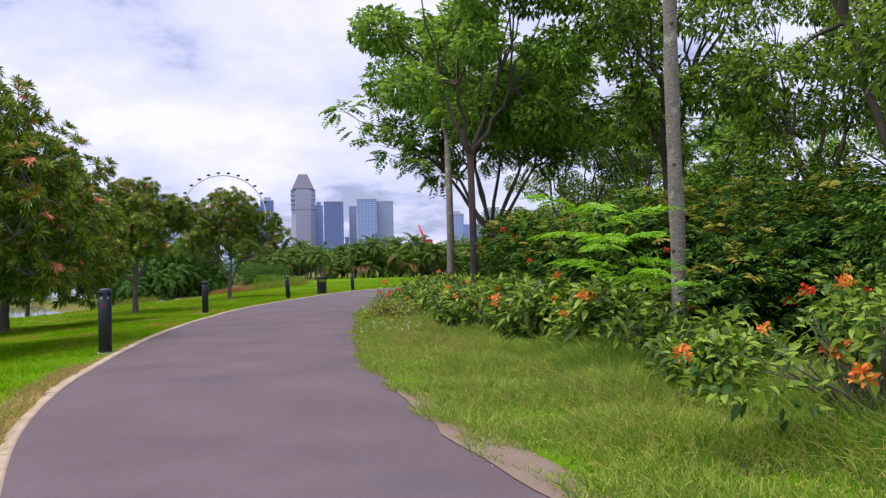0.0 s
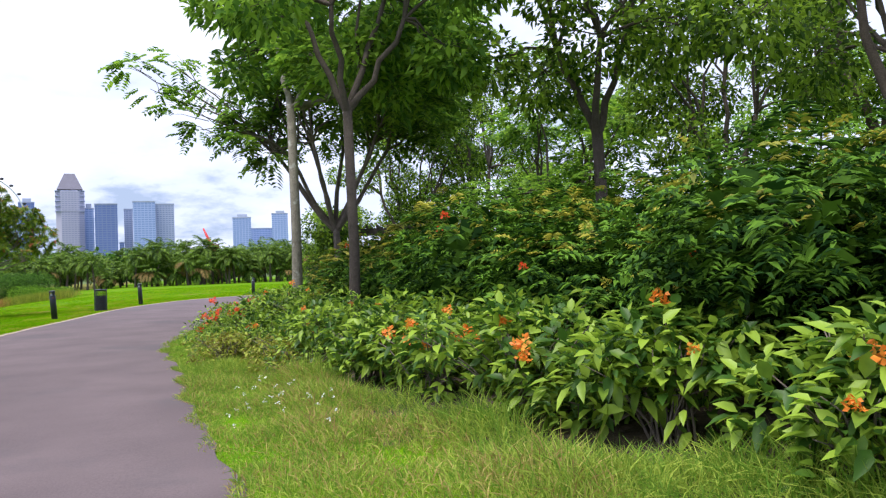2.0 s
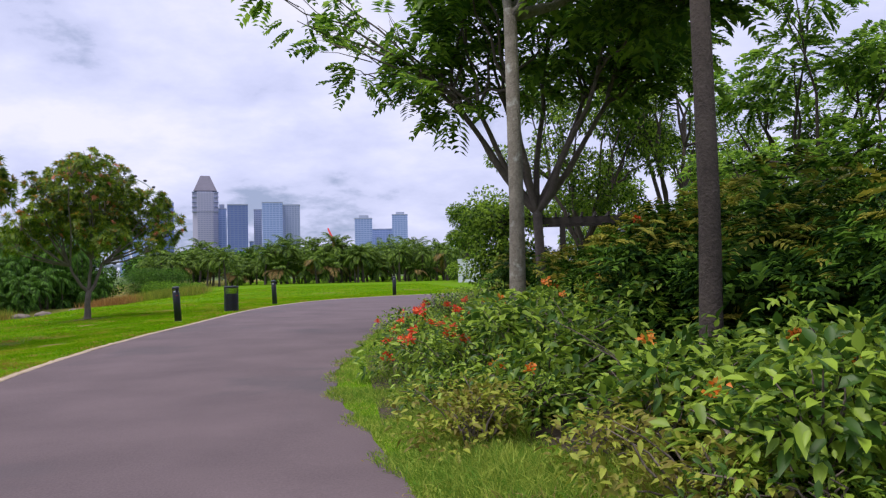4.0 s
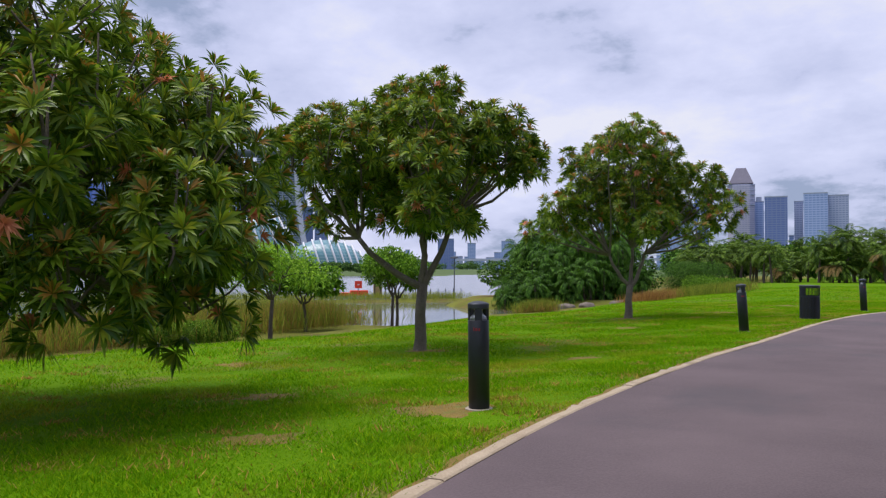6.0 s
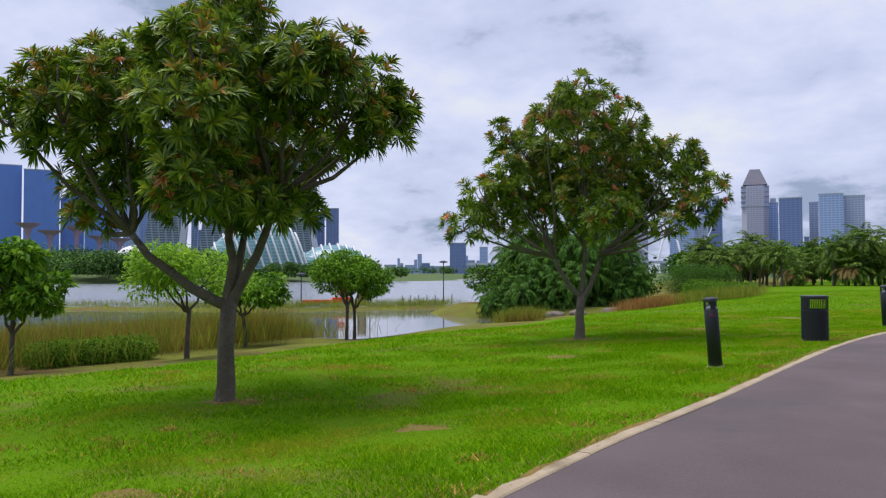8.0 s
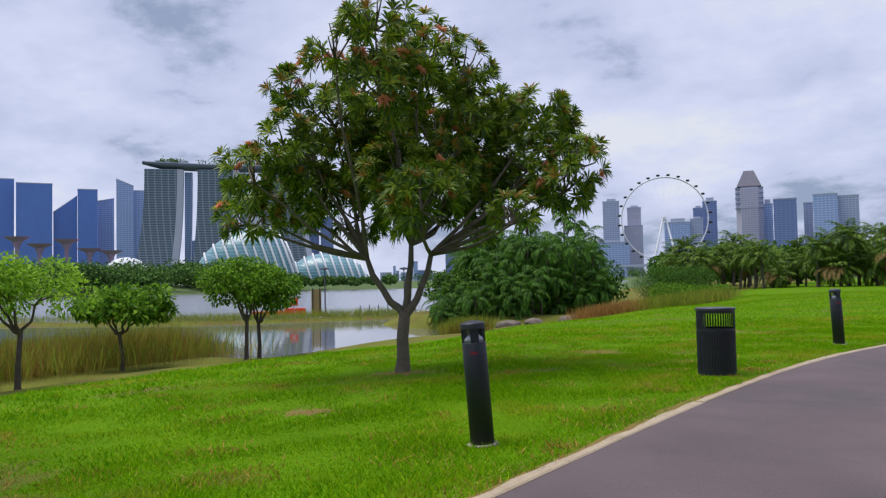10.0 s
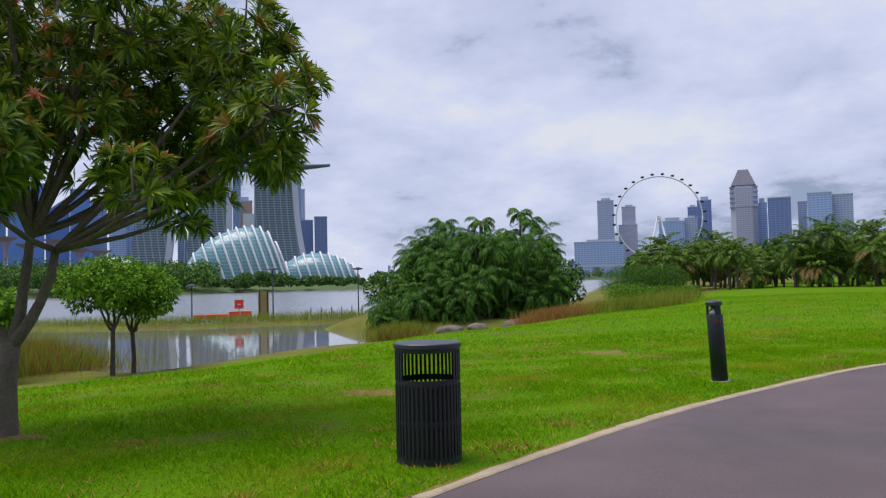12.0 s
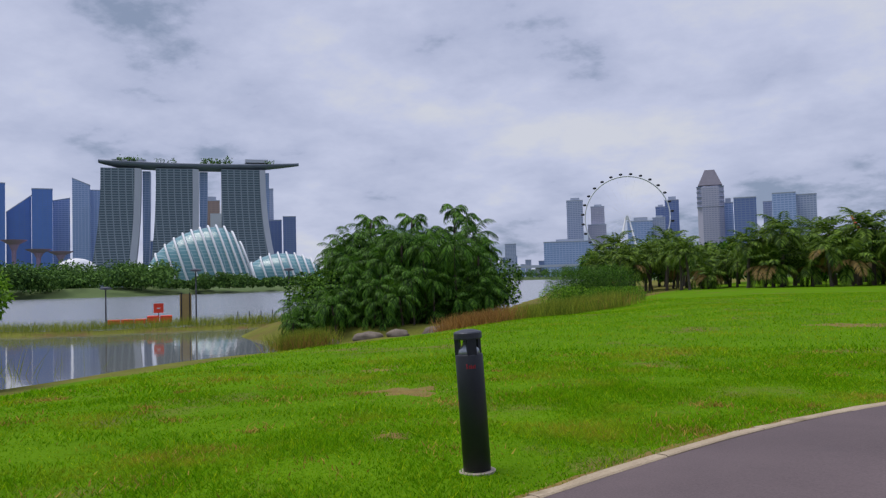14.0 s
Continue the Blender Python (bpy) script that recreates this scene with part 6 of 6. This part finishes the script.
def clipped_bush(x, y, w, h, seed, label, mat, rz=0):
    r = np.random.default_rng(seed)
    root = thing("bush", (x, y, float(height(x, y))), label, "bush", rz=rz)
    bl = [(q, r.normal(0, .12), h * 0.45, h * 0.55) for q in np.linspace(-w / 2, w / 2, max(3, int(w / 0.35)))]
    P, A = on_blobs(r, bl, int(2400 * w * max(1.0, h)), 0.45, 0.9)
    P[:, 2] = np.maximum(P[:, 2], 0.03)
    link_part("foliage", leaf_mesh("foliage", P, unit(A + r.normal(0, .6, P.shape)), unit(A + np.array([0, 0, .6])), r.uniform(.07, .13, len(P)), r.uniform(.04, .07, len(P)), mat, simple=True), root)


clipped_bush(-27.2, 38.0, 3.4, 0.95, 801, "low rounded green bush on the bank", M_FERNY, 75)
clipped_bush(-20.3, 94, 4.2, 3.0, 802, "rounded green bush by the bay", M_PALM)
clipped_bush(*at(20.1, 41), 1.1, 1.6, 804, "rounded green bush between the reeds and the palms", M_FERNY)
clipped_bush(-15.0, 82, 2.5, 1.0, 803, "light green bush at the lawn's edge", M_FERNY)


def reeds(name, pts, h0, h1, n, seed, mat, label, spread=1.2):
    """A bed of upright blades along a line."""
    r = np.random.default_rng(seed)
    pts = np.array(pts, float)
    seg = r.integers(0, len(pts) - 1, n)
    t = r.random(n)[:, None]
    P2 = pts[seg] * (1 - t) + pts[seg + 1] * t + r.normal(0, spread, (n, 2))
    z = height(P2[:, 0], P2[:, 1])
    ok = z > WATER_Z - 0.6
    P2, z = P2[ok], z[ok]
    n = len(P2)
    P = np.column_stack([P2, z - 0.05])
    D = unit(np.column_stack([r.normal(0, .24, n), r.normal(0, .24, n), np.ones(n)]))
    N = unit(np.column_stack([r.normal(size=n), r.normal(size=n), np.zeros(n)]))
    L = r.uniform(h0, h1, n)
    tagged(link_part(name, leaf_mesh(name, P, D, N, L, r.uniform(.012, .026, n), mat, .1, .16, .4, simple=True)), label, "reeds", kind="stuff")


LINE1 = [(-24.5, 14), (-27.5, 20), (-29.5, 26), (-30.5, 32), (-30.8, 37), (-30.5, 42), (-30.8, 47), (-31.5, 52)]
reeds("reed_bed", LINE1, 1.1, 2.25, 30000, 901, M_REED, "tall green and straw reeds at the pond edge", 1.9)
reeds("dead_reeds", [(a + 0.6, b) for a, b in LINE1], 0.8, 1.85, 42000, 902, M_REED_D, "brown dead reed stems at the pond edge", 1.0)
LINE3 = [(-18.5, 75), (-18.2, 80), (-18.4, 85), (-19.5, 90)]
reeds("reed_bed", LINE3, 0.5, 1.1, 2600, 904, M_REED, "yellow-green reeds at the lawn's end", 1.5)
reeds("dead_reeds", [at(28.3, 36.0), at(26.3, 36.4), at(24.2, 36.8)], 0.7, 1.35, 5200, 907, M_REED_D, "rust-brown reeds at the foot of the palms", 0.45)
LINE5 = [at(24.4, 37), at(22, 38), at(19, 38.5), at(16.6, 39.5)]
reeds("reed_bed", LINE5, 0.5, 1.25, 7000, 908, M_REED, "green and yellow reeds at the lawn's low end", 0.75)
reeds("dead_reeds", LINE5[2:], 0.5, 1.0, 700, 909, M_REED_D, "few brown reeds at the lawn's low end", 0.6)
reeds("reed_bed", [at(40.6, 35.5), at(37.6, 35.0)], 0.6, 1.3, 2400, 910, M_REED, "green reeds before the palm clump", 0.4)
reeds("dead_reeds", [at(40.2, 35.3), at(37.9, 34.8)], 0.5, 1.0, 900, 911, M_REED_D, "orange-brown reeds before the palm clump", 0.4)
LINE4 = [(-80, 61.5), (-60, 68), (-50.5, 71.2), (-45, 77), (-40, 83)]
reeds("reed_bed", LINE4, 0.3, 1.2, 12000, 906, M_REED, "low yellow-green reeds on the spit", 1.0)

pr = random.Random(31)
for k in range(6):
    x, y = at(40.0 - 2.6 * k + pr.uniform(-.5, .5), 38.5 + pr.uniform(-1, 1.2))
    bm = bmesh.new()
    bmesh.ops.create_icosphere(bm, subdivisions=3, radius=1)
    s = pr.uniform(0.3, 0.62)
    for v in bm.verts:
        v.co *= 1 + 0.3 * noise.noise(v.co * 1.7 + Vector((k * 5, 0, 0)))
    bmesh.ops.scale(bm, verts=bm.verts, vec=(s * 1.4, s, s * 0.62))
    ob = part("rock", bm, M_STONE, None, "", True)
    ob.matrix_basis = pose(x, y, max(float(height(x, y)), WATER_Z) + s * 0.2, 0, 0, pr.uniform(0, 180))
    tagged(ob, "weathered brown boulder at the pond edge", "rock", "rocks at the pond edge")


def lamp_post(b, d, top, label):
    x, y = at(b, d)
    z = float(height(x, y))
    root = thing("street_lamp", (x, y, z), label, "street lamp", "lamps on the spit")
    t = Tubes()
    t.add([(0, 0, -0.1), (0, 0, top - z)], [0.06, 0.045], 8)
    link_part("pole", t.mesh("pole", M_POST), root)
    bm = bmesh.new()
    lathe(bm, [(0.05, top - z), (0.42, top - z + 0.06), (0.40, top - z + 0.14), (0.1, top - z + 0.24)], 16)
    part("head", bm, M_CAP, root)


lamp_post(52.2, 62, 1.1, "black path lamp on the spit")
lamp_post(46.4, 62, 2.3, "tall dark lamp pole on the spit")
lamp_post(40.0, 62, 2.2, "tall dark lamp pole by the water")
x, y = at(49.7, 62)
root = thing("water_barrier", (x, y, -1.45), "red and white plastic safety barriers on the spit", "barrier", rz=48)
for k in range(5):
    bm = bmesh.new()
    vs = box(bm, -2.6 + k * 0.9, -1.75 + k * 0.9, -0.2, 0.2, 0.0, 0.55 if k > 2 else 0.35)
    bmesh.ops.bevel(bm, geom=bm.edges[:], offset=0.04, segments=1, affect="EDGES")
    part("barrier_block", bm, M_BARRIER, root)
bm = bmesh.new()
box(bm, 0.55, 1.25, -0.05, 0.0, 0.75, 1.45)
part("arrow_board", bm, M_BARRIER, root, "red arrow board")
bm = bmesh.new()
box(bm, 0.78, 1.02, -0.07, -0.054, 1.05, 1.13)
part("arrow", bm, M_HOARD, root)
bm = bmesh.new()
box(bm, 0.87, 0.93, -0.02, 0.03, 0.3, 0.8)
part("stand", bm, M_POST, root)
x, y = at(47.1, 62)
root = thing("notice_board", (x, y, -1.65), "tall ochre notice board beside the water", "sign", rz=47)
bm = bmesh.new()
box(bm, -0.42, 0.42, -0.08, 0.08, 0.0, 2.3)
part("board", bm, M_SIGNBOARD, root)
for s in (-0.3, 0.3):
    bm = bmesh.new()
    box(bm, s - 0.04, s + 0.04, -0.12, -0.084, 0.0, 2.4)
    part("post", bm, M_POST, root)
for k in range(7):
    x, y = at(43.6 - k * 0.8, 62 + k * 0.6)
    root = thing("bollard_post", (x, y, -1.7), "slim dark rail post along the jetty", "post", "jetty posts")
    t = Tubes()
    t.add([(0, 0, -0.3), (0, 0, 0.9)], [0.05, 0.04], 6)
    link_part("post", t.mesh("post", M_POST), root)

# ---------------------------------------------------------------- grass
rg = np.random.default_rng(99)
BARE = [(-6.2, 22.2, 1.0), (-8.6, 22.6, .75), (-9.9, 28.0, .8), (-8.9, 36.0, .75), (-7.3, 24.6, .6), (-11.9, 25.3, .6), (-6.9, 27.2, .5), (-7.2, 39.2, .7), (-6.3, 44.2, .9),
        (-8.2, 46.5, .6), (-4.2, 17.2, .5), (-6.9, 20.7, .6), (-8.0, 33.0, .5), (-5.0, 41.9, .3), (-2.0, 56, 1.6), (3.0, 60, 1.8)]


for k, (bx_, by_, br) in enumerate(BARE):
    v, f, m = [], [], 26
    for ring in range(5):
        for q in range(m):
            a = 2 * math.pi * q / m
            rad = br * 0.42 * ring / 4 * (1 + 0.9 * noise.noise((math.cos(a) * 1.5 + k * 3.3, math.sin(a) * 1.5, 0)) + 0.5 * noise.noise((math.cos(a) * 4, math.sin(a) * 4 + k, 0)))
            x, y = bx_ + rad * math.cos(a) * 1.2, by_ + rad * math.sin(a) * 0.9
            v.append((x, y, float(height(x, y)) + 0.014 - 0.016 * (ring / 4) ** 2))
    for ring in range(4):
        for q in range(m):
            a, b = ring * m + q, ring * m + (q + 1) % m
            f.append((a, b, b + m, a + m))
    tagged(link_part("bare_patch", mesh_of("bare_patch", v, f, M_DIRT, True)), "worn brown bare patch in the lawn", "bare earth", "bare lawn patches", "structure")


def lawn(y0, y1, s0, s1, density, h, w, seed):
    n = int((y1 - y0) * (s1 - s0) * density)
    y = rg.uniform(y0, y1, n)
    s = rg.uniform(s0, s1, n)
    x = np.interp(y, LEFT[:, 1], LEFT[:, 0]) - 0.07 - s
    bare = np.zeros(n, bool)
    for bx_, by_, br in BARE:
        q = np.hypot(x - bx_, y - by_) / br + 0.35 * np.sin(x * 7 + by_) * np.sin(y * 6)
        bare |= (q < 0.9) & (rg.random(n) < 0.62 - 0.4 * q)
    edge = (s < 0.28) & (rg.random(n) < 0.4)
    clump = 0.75 + 0.5 * np.sin(x * 2.3 + 1.3 * np.sin(y * 1.7)) * np.sin(y * 2.9 + np.sin(x * 3.1))
    L = h * np.clip(clump, 0.35, 1.4) * rg.uniform(0.6, 1.35, n)
    return x, y, L, np.full(n, w) * rg.uniform(.7, 1.3, n), bare, edge


def blades(name, sets, label, mat):
    x, y, L, W = (np.concatenate(a) for a in sets)
    off = ~in_path(x, y, 0.085)
    x, y, L, W = x[off], y[off], L[off], W[off]
    n = len(x)
    z = height(x, y)
    a = rg.uniform(0, 2 * math.pi, n)
    side = np.column_stack([np.cos(a), np.sin(a), np.zeros(n)]) * (W / 2)[:, None]
    P = np.column_stack([x, y, z - 0.006])
    lean = np.column_stack([rg.normal(0, .8, n), rg.normal(0, .8, n), np.ones(n)]) * L[:, None]
    V = np.stack([P - side, P + side, P + lean], 1).reshape(-1, 3)
    tagged(link_part(name, mesh_of(name, V, np.arange(n * 3).reshape(n, 3), mat)), label, "grass", kind="stuff")


green, dry, brown = [], [], []
for args in ((14, 48, 0, 3.2, 3200, .042, .009, 1), (14, 52, 3.2, 7, 1100, .048, .012, 2), (10, 56, 7, 11.5, 260, .07, .02, 3), (3, 14, 0, 4, 1000, .06, .011, 4), (2, 14, 4, 10, 250, .07, .02, 5)):
    x, y, L, W, bare, edge = lawn(*args)
    g = ~bare & ~edge
    green.append((x[g], y[g], L[g], W[g]))
    d = (bare | edge) & (rg.random(len(x)) < 0.6)
    dry.append((x[d], y[d], L[d] * 0.6, W[d]))
n = 90000
y = rg.uniform(46, 82, n)
x = rg.uniform(-14, 6, n)
ok = ~in_path(x, y, 0.25)
x, y = x[ok], y[ok]
green.append((x, y, rg.uniform(.03, .07, len(x)), np.full(len(x), .018)))
for _ in range(560):
    y0 = rg.uniform(13, 58)
    x0 = np.interp(y0, LEFT[:, 1], LEFT[:, 0]) - 0.2 - 9 * rg.random() ** 1.4
    m = int(rg.uniform(20, 110))
    sp = rg.uniform(0.05, 0.2)
    brown.append((x0 + rg.normal(0, sp * 1.4, m), y0 + rg.normal(0, sp, m), rg.uniform(.02, .055, m), rg.uniform(.008, .018, m)))
n = 9000
y = rg.uniform(0.5, 9.5, n)
x = np.interp(y, LEFT[:, 1], LEFT[:, 0]) - 0.06 - 0.34 * rg.random(n) ** 1.5
dry.append((x, y, rg.uniform(.03, .09, n), rg.uniform(.006, .012, n)))
split = [rg.random(len(a[0])) < 0.22 for a in green]
pale = [tuple(q[m] for q in a) for a, m in zip(green, split)]
green = [tuple(q[~m] for q in a) for a, m in zip(green, split)]
blades("pale_lawn_grass", list(zip(*pale)), "pale yellow-green blades among the lawn grass", M_LAWN_L)
blades("lawn_grass", list(zip(*green)), "short bright green mown lawn grass", M_LAWN)
blades("brown_grass", list(zip(*brown)), "rust-brown dead tufts dotted over the lawn", M_BROWN)
blades("dry_grass", list(zip(*dry)), "dry straw-brown grass in worn lawn patches", M_DRY)


def verge(n, seed, y0, y1, w0, w1, h0, h1, mat, name, label, lean=.35, off=-0.06, ragged=False):
    r = np.random.default_rng(seed)
    y = r.uniform(y0, y1, n)
    wid = np.interp(y, [y0, y1], [w0, w1])
    x = edge_x(y, RIGHT) + off + wid * r.random(n) ** 0.9 + 0.06 * np.sin(y * 5)
    if ragged:
        ok = np.sin(y * 7.3) * np.sin(y * 3.1 + 1) + 0.4 * np.sin(y * 17) > 0.15
        x, y, wid = x[ok], y[ok], wid[ok]
        n = len(x)
    P = np.column_stack([x, y, np.maximum(height(x, y), 0.012 if ragged else -9) - 0.01])
    D = unit(np.column_stack([r.normal(-0.06, lean, n), r.normal(0, lean, n), np.ones(n)]))
    N = unit(np.column_stack([r.normal(size=n), r.normal(size=n), np.full(n, .3)]))
    out = np.clip((x - edge_x(y, RIGHT)) / np.maximum(wid, .1), 0.15, 1)
    L = r.uniform(h0, h1, n) * (0.35 + 0.75 * out) * (0.85 + 0.6 * np.sin(x * 4.2 + y * 2.1) * np.sin(y * 2.7 - x))
    tagged(link_part(name, leaf_mesh(name, P, D, N, L, r.uniform(.003, .008, n), mat, .1, .32, .45, simple=True)), label, "grass", kind="stuff")


verge(72000, 1, 1.5, 9, 2.5, 2.1, .2, .48, M_TALL, "verge_grass", "tall unmown yellow-green grass at the path edge", .5)
verge(38000, 2, 9, 17, 1.9, 0.9, .16, .38, M_TALL, "verge_grass", "tall unmown yellow-green grass at the path edge", .45)
verge(20000, 3, 1.5, 15, 1.7, 1.2, .12, .38, M_DRY, "dry_verge_grass", "dry straw stems among the tall verge grass", .5)
verge(22000, 4, 12, 19, 0.7, 0.8, .10, .22, M_TALL, "verge_grass", "yellow-green grass at the path edge")
verge(30000, 5, 16, 36, 0.9, 0.7, .08, .24, M_TALL, "verge_grass", "low grass under the flowering shrubs")
verge(2600, 7, 2.4, 4.6, 1.9, 1.6, .22, .42, M_LAWN, "verge_grass", "bright green grass tufts at the path edge")
verge(9000, 8, 3, 40, .30, .28, .07, .17, M_TALL, "verge_grass", "ragged grass tufts creeping over the path edge", .7, -0.13, True)
verge(7000, 9, 3, 40, .26, .26, .05, .14, M_DRY, "dry_verge_grass", "dry grass tufts creeping over the path edge", .8, -0.12, True)
verge(9000, 6, 36, 44, 0.8, 1.5, .05, .12, M_LAWN, "verge_grass", "short grass beside the far path")

# tiny white wildflowers in the verge
r = np.random.default_rng(64)
n = 168
c = np.column_stack([r.normal(-0.05, .28, 28), r.normal(11.2, .5, 28), r.uniform(.2, .33, 28)])
P = np.repeat(c, 6, 0) + r.normal(0, .006, (n, 3))
D = unit(r.normal(size=(n, 3)) * np.array([1, 1, 0.3]))
tagged(link_part("wildflowers", leaf_mesh("wildflowers", P, D, unit(np.array([0, 0, 1.0]) + r.normal(0, .3, (n, 3))), np.full(n, .017), np.full(n, .010), M_BLOSSOM, simple=True)),
       "tiny white wildflowers in the verge grass", "flowers", kind="stuff")
